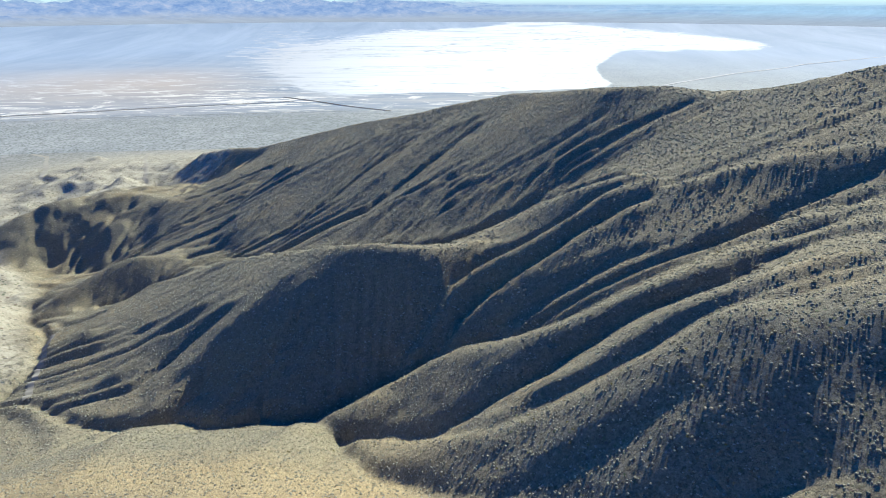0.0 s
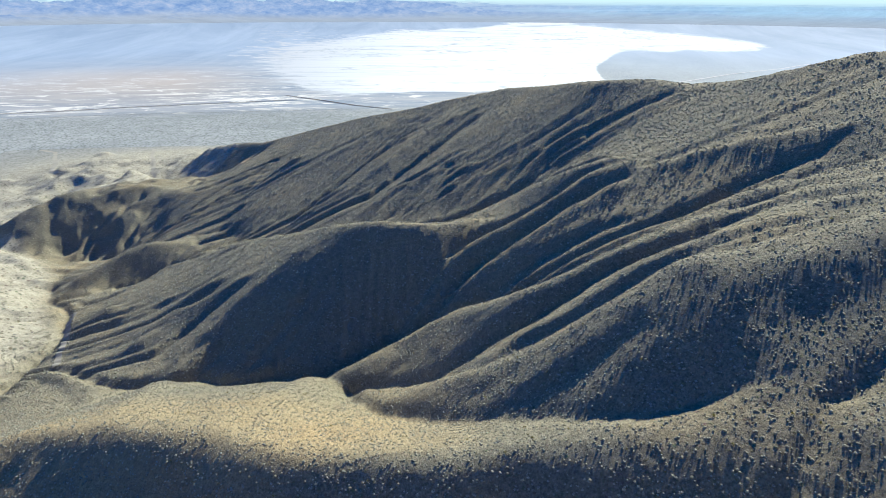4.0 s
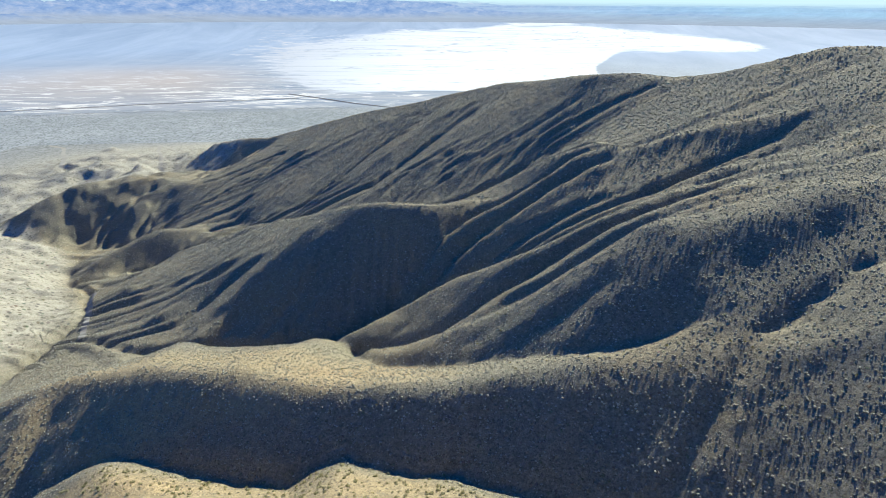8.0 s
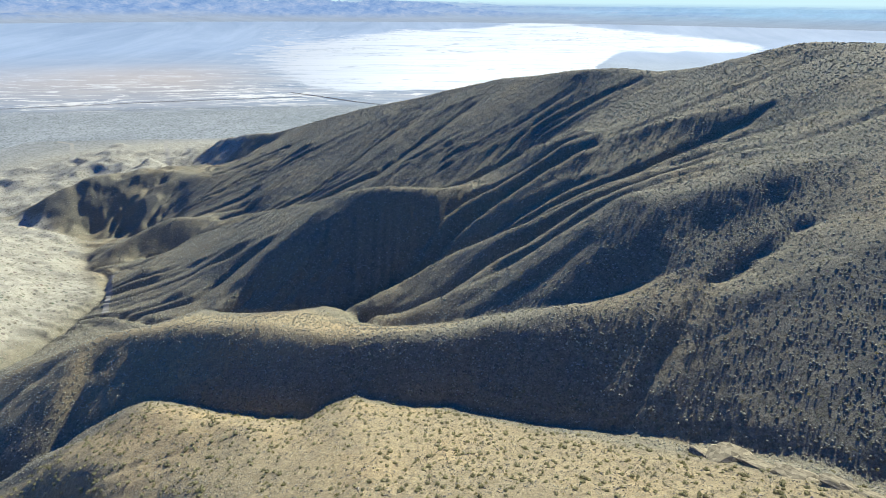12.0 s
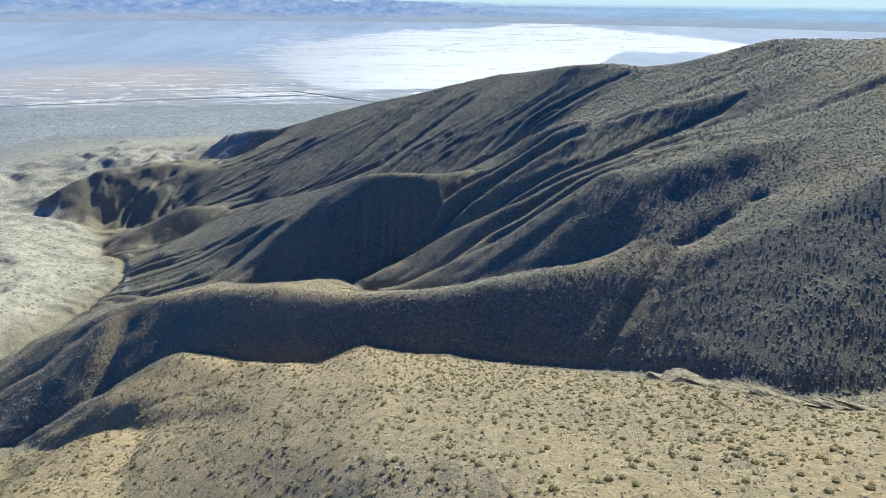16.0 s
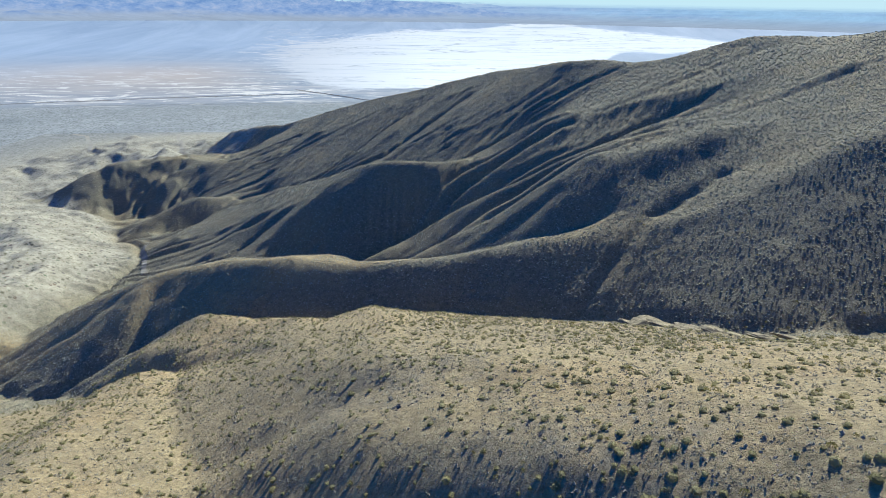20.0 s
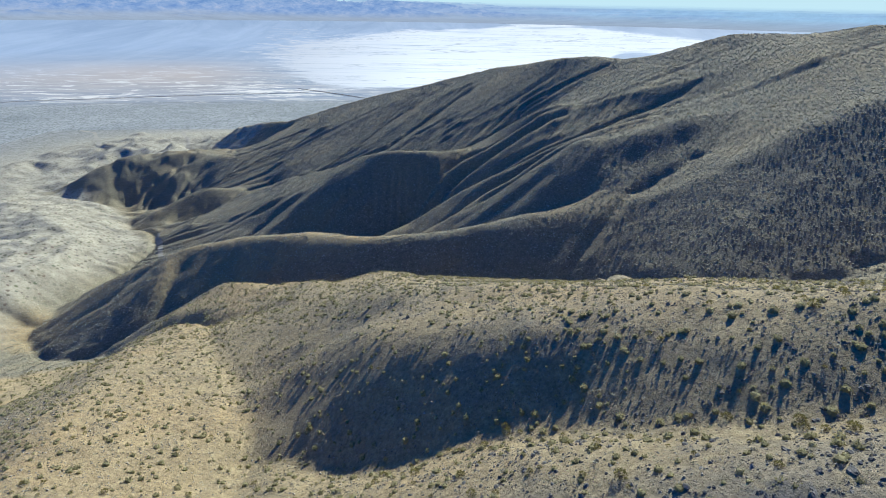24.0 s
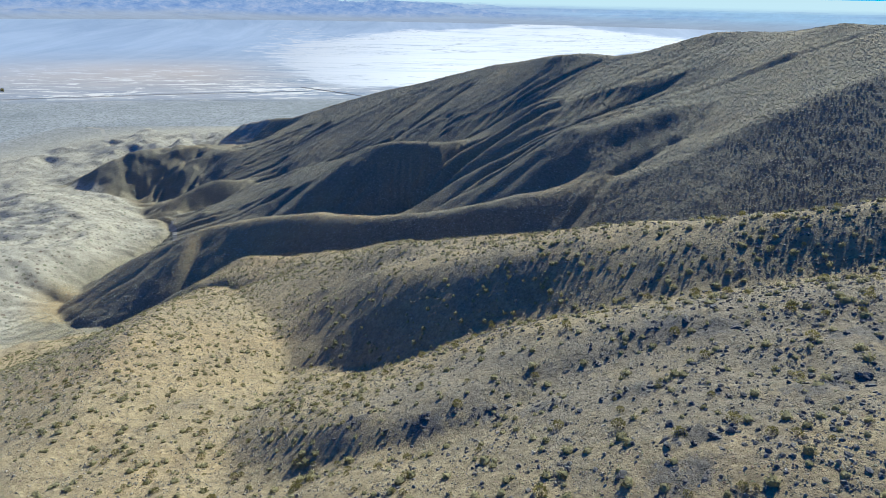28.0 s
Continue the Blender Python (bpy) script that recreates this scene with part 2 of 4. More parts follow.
crest('west_ridge', (-60, -140, 254), (-42, -88, 249.5), (-50, -60, 244), (-58, -38, 235.5), (-65, -20, 227.5), (-69, -6, 221.3), (-71, 6, 217.5), (-64, 9, 218.3))
crest('g_spur', (90, -102, 290), (60, -97, 280), (38, -92.5, 273), (26, -89.5, 268.8), (14, -85, 263.6), (0, -81, 255), (-10, -78, 249.5), (-18, -73, 244))
crest('front', (130, -145, 300), (60, -125, 281), (24, -114, 272.5), (10, -105, 265), (-6, -107, 260.5), (-25, -140, 262))
crest('left_low', (-235, 50, 192), (-205, 110, 179), (-195, 128, 175), (-207, 172, 169.5), (-246, 213, 164.5), (-300, 261, 153), (-345, 300, 146))
crest('left_spur2', (-463, 370, 126.5), (-416, 365, 128), (-386, 368, 127.5), (-347, 372, 123), (-288, 348, 125))
crest('left_mound', (-538, 540, 102.5), (-532, 590, 103), (-476, 560, 101.5))
crest('left_near', (-236, 118, 182.5), (-212, 108, 180.5), (-197, 102, 176.5), (-176, 94, 169))
crest('knob_ridge', (-85, 240, 191), (-103, 245, 187), (-123, 252, 175.5), (-157, 268, 160.5), (-163, 262, 155.5), (-165, 240, 159), (-164, 222, 160))
crest('l5_ridge', (-140, 332, 161), (-158, 326, 152), (-172, 320, 153), (-182, 318, 155.5), (-190, 316, 156.5), (-201, 309, 153), (-212, 299, 148), (-222, 289, 142), (-231, 282, 137.5))
crest('l2_ridge', (-177, 438, 158), (-213, 436, 148), (-247, 462, 145), (-279, 472, 146), (-297, 468, 146.5), (-318, 458, 146.5), (-336, 445, 143.5), (-358, 428, 131), (-378, 412, 116))
crest('l2_back', (-271, 540, 129.5), (-338, 580, 123.5), (-396, 615, 118), (-432, 615, 114))
crest('l1_back', (-392, 700, 106), (-462, 690, 106.5))
crest('l1_ridge', (-432, 615, 114), (-442, 595, 111), (-446, 572, 107), (-443, 548, 100))
crest('f_brow', (36, -82, 272), (29, -73, 268.3), (20, -66, 264.8), (11, -60, 261.3), (3, -55, 256.8), (-6, -48, 252), (-14, -43, 247))
crest('g_lip', (14, -99, 265), (7, -97, 263), (2, -98, 261), (-4, -97, 259.5), (-11, -93, 256), (-16, -84, 250.5))
crest('rib32', (-42, 68, 219), (-50, 67, 208.5), (-60, 66, 197))
crest('rib38', (-431, 609, 113), (-440, 594, 113), (-443, 563, 105.5))
crest('b_flank', (-44, 191, 217), (-68, 190, 203), (-95, 192, 186), (-125, 197, 170), (-152, 203, 160))
crest('d_brow', (90, 80, 262), (78, 77, 258.3), (70, 77, 256), (64, 78, 253.5), (56, 80, 252.5), (50, 84, 251))
crest('bc_upper', (50, 163, 245.9), (40, 160, 239.6), (31, 159, 233.6), (23, 161, 228.3), (13, 162, 223.2), (4, 158, 217.2), (-2, 156, 212.3))
crest('bc_lower', (54, 153, 246.0), (46, 155, 240.5), (39, 151, 237.1), (32, 150, 232.5), (22, 151, 224.7), (13, 149, 217.7), (6, 146, 211.2))
wash('bc_rill', (47, 158, 238.8), (40, 156, 233.6), (31, 156, 227.8), (22, 155, 221.7), (15, 153, 216.9), (7, 151, 210.0))
wash('b_rill', (42, 169, 237.7), (33, 169, 231.4), (23, 166, 225.7), (13, 166, 220.5), (4, 163, 216.0))
crest('d_slope', (45, 82, 247.9), (39, 81, 243.1), (33, 80, 237.5), (27, 78, 232.6), (23, 76, 228.3))
wash('d_slope_rill', (52, 77, 249.5), (48, 73, 246.5), (43, 70, 243), (36, 69, 237.5), (29, 70, 231.5))
crest('nose_upper', (-81, 231, 195.6), (-90, 217, 191.8), (-99, 204, 186.5), (-109, 195, 180.2), (-117, 185, 175.2), (-123, 172, 171.4))
crest('nose_middle', (-52, 183, 211.9), (-64, 176, 203.2), (-74, 169, 196.4), (-83, 163, 188.6), (-92, 156, 181.5), (-97, 147, 178.0))
wash('nose_rill', (-72, 195, 197.9), (-82, 186, 191.9), (-92, 180, 184.5), (-102, 174, 176.8), (-109, 163, 172.2))
wash('nose_low_rill', (-52, 169, 203.8), (-63, 162, 194.8), (-73, 157, 188.0), (-79, 151, 182.0), (-84, 146, 178.3))
crest('a_rib_far_west', (-165, 530, 168), (-178, 490, 163), (-190, 455, 156), (-200, 440, 151))
wash('a_gully_far_west', (-200, 585, 147), (-215, 540, 140), (-228, 500, 137), (-232, 475, 139))
wash('l5_foot', (-164, 296, 143), (-176, 296, 138.5), (-190, 292, 136), (-203, 287, 136.5), (-214, 281, 138), (-228, 276, 137))
crest('a_rib_main', (11, 348, 238.3), (-8, 337, 228.3), (-28, 327, 217.8), (-48, 314, 205.2), (-68, 300, 192.5), (-79, 292, 185.3))
wash('a_gully_main', (-0, 355, 232.1), (-17, 345, 221.0), (-37, 334, 208.6), (-58, 321, 195.3), (-77, 307, 183.5), (-88, 295, 176.6))
crest('a_edge_main', (-38, 381, 219.1), (-62, 373, 206.5), (-88, 370, 193.8), (-109, 361, 181.6), (-124, 347, 172.9), (-135, 332, 165.1))
crest('a_edge_thin', (24, 336, 243.8), (5, 326, 234.0), (-16, 314, 221.7), (-36, 301, 209.6), (-54, 289, 197.4))
wash('a_gully_thin', (32, 312, 244.7), (15, 305, 233.7), (-5, 293, 221.1), (-24, 282, 209.0), (-41, 268, 199.0))
crest('a_rib_thin', (49, 299, 253.8), (29, 294, 242.9), (10, 282, 231.2), (-11, 268, 217.6), (-30, 259, 207.4), (-40, 250, 201.1))
wash('a_gully_west', (-124, 492, 186.9), (-138, 448, 174.4), (-147, 412, 164.9), (-153, 377, 159.2))
crest('a_rib_west', (-59, 422, 214.5), (-88, 425, 201.0), (-112, 404, 187.6), (-132, 385, 173.9), (-145, 361, 163.4))
crest('toe_rib_near', (-228, 626, 148), (-243, 612, 131), (-258, 598, 111))
crest('toe_rib_mid', (-262, 657, 139), (-280, 640, 121), (-296, 622, 103))
crest('toe_rib_far', (-295, 681, 127), (-310, 664, 112), (-322, 650, 99))
wash('west_gully', (-125, -60, 222), (-102, -25, 211), (-96, 0, 202), (-100, 22, 194), (-112, 37, 185.5))
wash('e_rill_far', (-112, 84, 197), (-125, 82, 189), (-139, 81, 180.5), (-156, 86, 169.4))
crest('e_nose', (-100, 84, 206), (-104, 73, 202.5), (-118, 66, 191.5), (-133, 69, 184.5), (-150, 73, 174))
crest('e_spur_low', (-80, 79, 208), (-92, 70, 198), (-104, 63, 189))
crest('e_brow', (84, 38.5, 251), (72, 38.5, 245.3), (60, 42.5, 240.2), (40, 48.5, 234.3), (19, 52, 229))
crest('f_nose_lip', (-92, 42, 197.5), (-81, 38, 204.8), (-71, 31, 209.6), (-60, 21, 214.2), (-47, 9, 219.8))
wash('toe_foot', (-339, 640, 94.5), (-289, 610, 97.5), (-245, 590, 109), (-199, 560, 128))
wash('main_wash', (-200, -140, 215), (-190, 20, 182), (-180, 90, 166), (-176, 150, 156), (-179, 208, 151), (-205, 250, 143), (-235, 275, 136), (-258, 320, 126), (-300, 385, 106), (-345, 412, 106), (-440, 470, 101), (-560, 640, 90))
wash('ab_wash', (64, 200, 247), (35, 204, 228), (12, 204, 214), (-15, 212, 204), (-45, 232, 194), (-70, 252, 185), (-88, 268, 176), (-120, 298, 162), (-150, 340, 154))
wash('bc_gully', (97, 136, 256), (80, 131, 249), (70, 127, 245), (58, 123, 241), (50, 121.5, 237), (42, 121.5, 233), (33, 123, 227), (22, 127, 219), (12, 134, 210), (3, 143, 201), (-10, 143, 193.5), (-24, 138, 188.5), (-34, 134, 186), (-50, 135, 183), (-75, 137, 178.5), (-105, 143, 172.5), (-132, 155, 166.5), (-160, 180, 157.5), (-178, 204, 152.5))
wash('cd_gully', (80, 112, 252.5), (66, 108.5, 246.5), (58, 106, 243.5), (50, 104, 239.5), (44, 104, 236), (38, 105, 232), (31, 105.5, 227.5), (24, 104.5, 222), (15, 105, 215), (5, 108, 207), (-5, 113, 200), (-16, 117, 195), (-28, 121, 190))
wash('de_gully', (112, 80, 266), (98, 75, 260.8), (88, 72, 256.6), (79, 69, 252.6), (70, 65, 249.2), (63, 61, 246.2), (58, 59, 243.8), (54, 58.5, 241), (50, 60, 238.4), (45, 62.5, 235.8), (35, 64, 232), (18, 68, 224), (0, 79, 213.5), (-15, 94, 203.5), (-28, 112, 193.5), (-36, 128, 186.5))
wash('e_side_rill', (63, 51.5, 242.2), (71, 55.5, 246.2), (81, 58.3, 251.2), (92, 60, 255.5))
wash('ef_wash', (150, 14, 262), (120, 13, 245.5), (92, 12, 232), (70, 13, 223.5), (55, 17, 217), (40, 24, 211), (20, 34, 206), (0, 46, 201.5), (-30, 57, 196), (-58, 64, 192), (-82, 61, 188.5), (-102, 58, 183), (-122, 56, 177), (-145, 62, 171.5), (-165, 82, 166), (-180, 102, 162))
wash('fg_gully', (60, -90, 274), (40, -86, 265), (28, -81, 259.5), (15, -75.5, 252), (6, -72, 247.5), (-4, -68, 243.3), (-17, -58, 239), (-30, -40, 235), (-44, -20, 228.5), (-50, -5, 223.5), (-55, 5, 219.5), (-60, 18, 211), (-74, 30, 202), (-94, 34, 193), (-118, 40, 182.5), (-145, 52, 174), (-170, 80, 165))
wash('g_gully', (8, -102, 258.5), (4, -102, 256), (-1, -101, 254), (-9, -97, 251.8), (-16, -90, 248.5), (-20, -80, 247), (-24, -62, 238.5))
wash('l2_wash', (-150, 356, 158), (-190, 352, 141), (-225, 345, 131), (-258, 340, 124))
wash('l2_foot', (-232, 386, 116), (-262, 392, 106), (-283, 398, 104), (-297, 400, 104.5), (-317, 402, 107), (-334, 404, 110), (-352, 398, 113))
wash('l1_foot', (-421, 602, 102), (-429, 581, 100), (-434, 559, 96.5), (-434, 538, 93))
wash('left_gully', (-245, 165, 176), (-214, 153, 169.5), (-186, 158, 159))
wash('rill33', (-59, 72, 214), (-67, 71, 203), (-74, 69, 197.5))
wash('rill37', (-403, 575, 106), (-430, 582, 93.5), (-437, 563, 95))


def plain_z(d):
    """The height of the valley floor, d metres from the middle of the flight."""
    return np.interp(d, (300, 700, 1000, 1500, 3300), (95, 92, 82, 57, 0))


def fixed_heights(step):
    """The heights along all lines on a grid of that step, and where they are."""
    nx, ny = int((X1 - X0) / step) + 1, int((Y1 - Y0) / step) + 1
    total, count = np.zeros((ny, nx)), np.zeros((ny, nx))
    for line in LINES:
        for a, b in zip(line[:-1], line[1:]):
            k = np.linspace(0, 1, max(2, int(np.hypot(*(b - a)[:2]) / step * 2.5)))[:, None]
            q = a + (b - a) * k
            i, j = np.rint((q[:, 0] - X0) / step).astype(int), np.rint((q[:, 1] - Y0) / step).astype(int)
            ok = (i >= 0) & (i < nx) & (j >= 0) & (j < ny)
            np.add.at(total, (j[ok], i[ok]), q[ok, 2])
            np.add.at(count, (j[ok], i[ok]), 1)
    held = count > 0
    value = np.where(held, total / np.maximum(count, 1), 0)
    jj, ii = np.mgrid[0:ny, 0:nx]
    x, y = X0 + ii * step, Y0 + jj * step
    rim = ((ii == 0) | (jj == ny - 1) | (x * 0.55 + y > 760)) & ~held
    value[rim] = plain_z(np.hypot(x[rim], y[rim] + 70))
    return value, held | rim


def relax():
    """Slopes that run evenly from crest to wash."""
    h = None
    for step, rounds in ((16, 400), (8, 300), (4, 250), (2, 200)):
        value, held = fixed_heights(step)
        if h is None:
            h = np.full(value.shape, 150.0)
        else:
            y, x = np.minimum(np.arange(value.shape[0]) / 2, h.shape[0] - 1.001), np.minimum(np.arange(value.shape[1]) / 2, h.shape[1] - 1.001)
            h = bilinear(h, x[None, :] + 0 * y[:, None], y[:, None] + 0 * x[None, :])
        jj, ii = np.mgrid[0:h.shape[0], 0:h.shape[1]]
        h[held] = value[held]
        for _ in range(rounds):
            for odd in (0, 1):
                p = np.pad(h, 1, mode="edge")
                a = (p[:-2, 1:-1] + p[2:, 1:-1] + p[1:-1, :-2] + p[1:-1, 2:]) / 4
                h = np.where(((jj + ii) % 2 == odd) & ~held, h + 1.7 * (a - h), h)
    return h


def bilinear(h, x, y):
    i, j = np.clip(x.astype(int), 0, h.shape[1] - 2), np.clip(y.astype(int), 0, h.shape[0] - 2)
    u, v = np.clip(x - i, 0, 1), np.clip(y - j, 0, 1)
    return h[j, i] * (1 - u) * (1 - v) + h[j, i + 1] * u * (1 - v) + h[j + 1, i] * (1 - u) * v + h[j + 1, i + 1] * u * v


def blurred(h, times):
    for _ in range(times):
        p = np.pad(h, 1, mode="edge")
        h = (p[:-2, 1:-1] + p[2:, 1:-1] + p[1:-1, :-2] + p[1:-1, 2:] + 4 * h) / 8
    return h


RNG = np.random.default_rng(5)
LATTICE = RNG.random((256, 256))


def lumps(x, y, size, octaves=4, fall=0.5, turn=0.5):
    """Smooth value noise about nought, in lumps of that size in metres."""
    out, gain, c, s = 0, 1.0, math.cos(turn), math.sin(turn)
    for _ in range(octaves):
        u, v = (x * c + y * s) / size, (y * c - x * s) / size
        i, j = np.floor(u).astype(int), np.floor(v).astype(int)
        a, b = u - i, v - j
        a, b = a * a * (3 - 2 * a), b * b * (3 - 2 * b)
        i0, i1, j0, j1 = i % 256, (i + 1) % 256, j % 256, (j + 1) % 256
        out = out + gain * (LATTICE[j0, i0] * (1 - a) * (1 - b) + LATTICE[j0, i1] * a * (1 - b) + LATTICE[j1, i0] * (1 - a) * b + LATTICE[j1, i1] * a * b - 0.5)
        size, gain, x, y = size / 2.03, gain * fall, x + 37.0, y - 91.0
    return out


def runoff(h, step):
    """How much ground drains through each cell, for the rills."""
    ny, nx = h.shape
    flat = h.ravel()
    best, to = np.zeros(h.shape), np.full(h.shape, -1)
    index = np.arange(ny * nx).reshape(ny, nx)
    for dj in (-1, 0, 1):
        for di in (-1, 0, 1):
            if di or dj:
                other = np.roll(np.roll(h, -dj, 0), -di, 1)
                drop = (h - other) / math.hypot(di, dj)
                where = drop > best
                best = np.where(where, drop, best)
                to = np.where(where, np.roll(np.roll(index, -dj, 0), -di, 1), to)
    area, to = [1.0] * flat.size, to.ravel().tolist()
    for k in np.argsort(-flat, kind="stable").tolist():
        if to[k] >= 0:
            area[to[k]] += area[k]
    return np.array(area).reshape(h.shape) * step * step


def settled(h, step, fall):
    """Loose slopes fill up until none is steeper than that fall."""
    for _ in range(45):
        p = np.pad(h, 1, mode="edge")
        side = np.maximum(np.maximum(p[:-2, 1:-1], p[2:, 1:-1]), np.maximum(p[1:-1, :-2], p[1:-1, 2:])) - fall * step
        corner = np.maximum(np.maximum(p[:-2, :-2], p[2:, 2:]), np.maximum(p[2:, :-2], p[:-2, 2:])) - fall * step * 1.4142
        h = np.maximum(h, np.maximum(side, corner))
    return h


def hills():
    h = relax()
    jj, ii = np.mgrid[0:h.shape[0], 0:h.shape[1]]
    x, y = X0 + 2.0 * ii, Y0 + 2.0 * jj
    fall = np.where(y < -30, np.where((y < -54) & (x > -14), np.interp(x, (0, 35), (0.82, 0.72)), 0.76), 0.80 - np.interp(y, (0, 48, 56, 75, 130, 150), (0.25, 0.29, 0.24, 0.06, 0.06, 0.0)) * np.clip((x - 18) / 62, 0, 1))
    fall = fall + 0.15 * np.clip((x + 60) / 20, 0, 1) * np.clip((70 - x) / 30, 0, 1) * np.clip((y - 84) / 8, 0, 1) * np.clip((185 - y) / 10, 0, 1)
    fall = fall + 0.14 * np.clip((x + 190) / 20, 0, 1) * np.clip((y - 195) / 15, 0, 1)
    fall = fall + 0.08 * np.clip((-130 - x) / 30, 0, 1) * np.clip((y - 230) / 30, 0, 1)
    fall = fall - 0.30 * np.clip((-195 - x) / 25, 0, 1) * np.clip((y - 365) / 20, 0, 1) * np.interp(y, (510, 530, 700), (1.0, 0.6, 0.6))
    fall = fall - 0.16 * np.clip((-70 - x) / 20, 0, 1) * np.clip((y - 30) / 12, 0, 1) * np.clip((100 - y) / 10, 0, 1)
    h = settled(h, 2.0, fall)
    h = blurred(h, 5)
    face = np.clip((x - 10) / 20, 0, 1) * np.clip((135 - x) / 20, 0, 1) * np.clip((y - np.interp(x, (20, 40, 55, 92, 150), (40, 30, 23, 18, 18))) / 6, 0, 1) * np.clip((43 - y) / 6, 0, 1)
    h = h + face * (blurred(h, 40) - h)
    rise = np.clip((h - 88) / 30, 0, 1)
    h = h + rise * lumps(x, y, 30, 2, 0.4) * 0.45
    low = np.clip((-175 - x - 0.15 * np.maximum(y - 100, 0)) / 35, 0, 1) * np.clip((h - 92) / 15, 0, 1)
    h = h + low * (np.interp(y, (150, 350), (7.0, 12.0)) * (0.16 - np.abs(lumps(x, y, 75, 3, 0.5, 1.1))) + 8.0 * (0.16 - np.abs(lumps(x, y, 26, 3, 0.5, 0.4))))
    for kx, ky, high, wide in ((-501, 799, 5, 9), (-350, 590, 4, 9), (-425, 640, 5, 8), (-470, 662, 5, 9), (-540, 645, 4, 10)):
        u, v = x - kx + 9 * lumps(x, y, 14, 3, 0.6), y - ky + 9 * lumps(y, x, 14, 3, 0.6)
        h = h + 1.25 * high * np.clip(1 - np.hypot((0.8 * u - 0.6 * v) / (3.0 * wide), (0.6 * u + 0.8 * v) / (1.5 * wide)), 0, 1)
    fluted = np.interp(y, (-30, 40), (0.3, 0.75)) + 0.8 * np.clip((y - 90) / 80, 0, 1) * np.clip((230 + x + 0.35 * y) / 80, 0.55, 1)
    fluted = fluted * (1 - 0.5 * low)
    for depth in (0.45, 0.42, 0.4):
        cut = blurred(np.minimum(np.log1p(runoff(h + 0.05 * RNG.random(h.shape), 2.0) / 25), 5.0), 1)
        h = h - rise * depth * fluted * (cut - blurred(cut, 24))
    u, v = 0.707 * (x - y), 0.707 * (x + y)
    ribbed = np.clip((-185 - x) / 30, 0, 1) * np.clip((y - 370) / 20, 0, 1) * np.clip((h - 97) / 10, 0, 1) * np.clip((700 - y) / 30, 0, 1)
    h = h + ribbed * (np.interp(y, (500, 580), (2.8, 5.0)) * (0.2 - np.abs(lumps(u, v / 5, 26, 1))) + 1.2 * (0.2 - np.abs(lumps(u, v / 5, 11, 1))))
    return blurred(h, 1)


HILLS = hills()


def ground_z(x, y):
    """The height of the ground at places given as arrays."""
    x, y = np.asarray(x, float), np.asarray(y, float)
    z = bilinear(HILLS, (x - X0) / 2, (y - Y0) / 2)
    near = np.clip((z - 92) / 14, 0, 1)
    return z + near * lumps(x, y, 5, 5, 0.6) * np.interp(y, (-10, 40), (0.42, 0.34))


def sheet(name, x, y, z, material, label, category, masks=()):
    """A grid of ground from arrays of one shape."""
    ny, nx = x.shape
    me = bpy.data.meshes.new(name)
    k = (np.arange(ny - 1)[:, None] * nx + np.arange(nx - 1)[None, :]).ravel()
    quads = np.stack([k, k + 1, k + nx + 1, k + nx], 1)
    me.vertices.add(nx * ny)
    me.vertices.foreach_set("co", np.stack([x, y, z], -1).astype(np.float32).ravel())
    me.loops.add(quads.size)
    me.loops.foreach_set("vertex_index", quads.astype(np.int32).ravel())
    me.polygons.add(len(quads))
    me.polygons.foreach_set("loop_start", np.arange(0, quads.size, 4, dtype=np.int32))
    me.polygons.foreach_set("use_smooth", np.ones(len(quads), bool))
    for key, values in masks:
        me.attributes.new(key, "FLOAT", "POINT").data.foreach_set("value", values.astype(np.float32).ravel())
    me.update()
    me.materials.append(material)
    return tagged(new(name, me), label, category, kind="structure")


def spread(*stretches):
    """Positions in stretches of (from, to, step)."""
    return np.concatenate([np.arange(a, b, s) for a, b, s in stretches])


gx = spread((-700, -330, 3.0), (-330, -130, 1.6), (-130, -60, 0.9), (-60, 60, 0.7), (60, 160, 1.0), (160, 272, 2.5))
gy = spread((-150, -60, 0.6), (-60, 60, 0.85), (60, 150, 1.1), (150, 300, 1.5), (300, 480, 2.2), (480, 700, 3.2), (700, 890, 6.0))
gx, gy = np.meshgrid(gx, gy)
ROCKY = ((18.6, -102.7, 4), (24.4, -93.7, 4), (27.3, -96.2, 4), (28.5, -107.9, 3), (31, -107.5, 4), (20, -110.2, 3), (18.3, -113.5, 4), (36, -102, 4), (6.8, -99, 3.5), (1.5, -98.6, 4), (-5.6, -96.5, 4), (12, -101, 3), (49, 10, 5))


def rocky(x, y):
    """Where bedrock breaks through the soil."""
    out = 0 * x
    for cx, cy, wide in ROCKY:
        out = np.maximum(out, np.clip(1.15 - np.hypot((x - cx) / wide, (y - cy) / (0.6 * wide)), 0, 1))
    return out


def rim(x):
    """How far north the near tan knoll reaches."""
    return np.interp(x, (-150, -84, -70, -18, -1, 17, 32, 49, 60, 120), (20, 45, 52, 46, 42, 30, 19, 10, 2, -30))


gz, bare = ground_z(gx, gy), rocky(gx, gy)
gz = gz + bare * np.abs(lumps(gx, gy, 1.8, 4, 0.7, 0.9)) * 0.8
stony = np.zeros(gx.shape)
for cx, cy, wx, wy in ((28, -100, 26, 16), (4, -92, 12, 8), (-4, -38, 16, 9), (14, -62, 14, 8)):
    stony = np.maximum(stony, np.clip(1.3 - np.hypot((gx - cx) / wx, (gy - cy) / wy), 0, 0.75 if cy < -80 else 0.5))
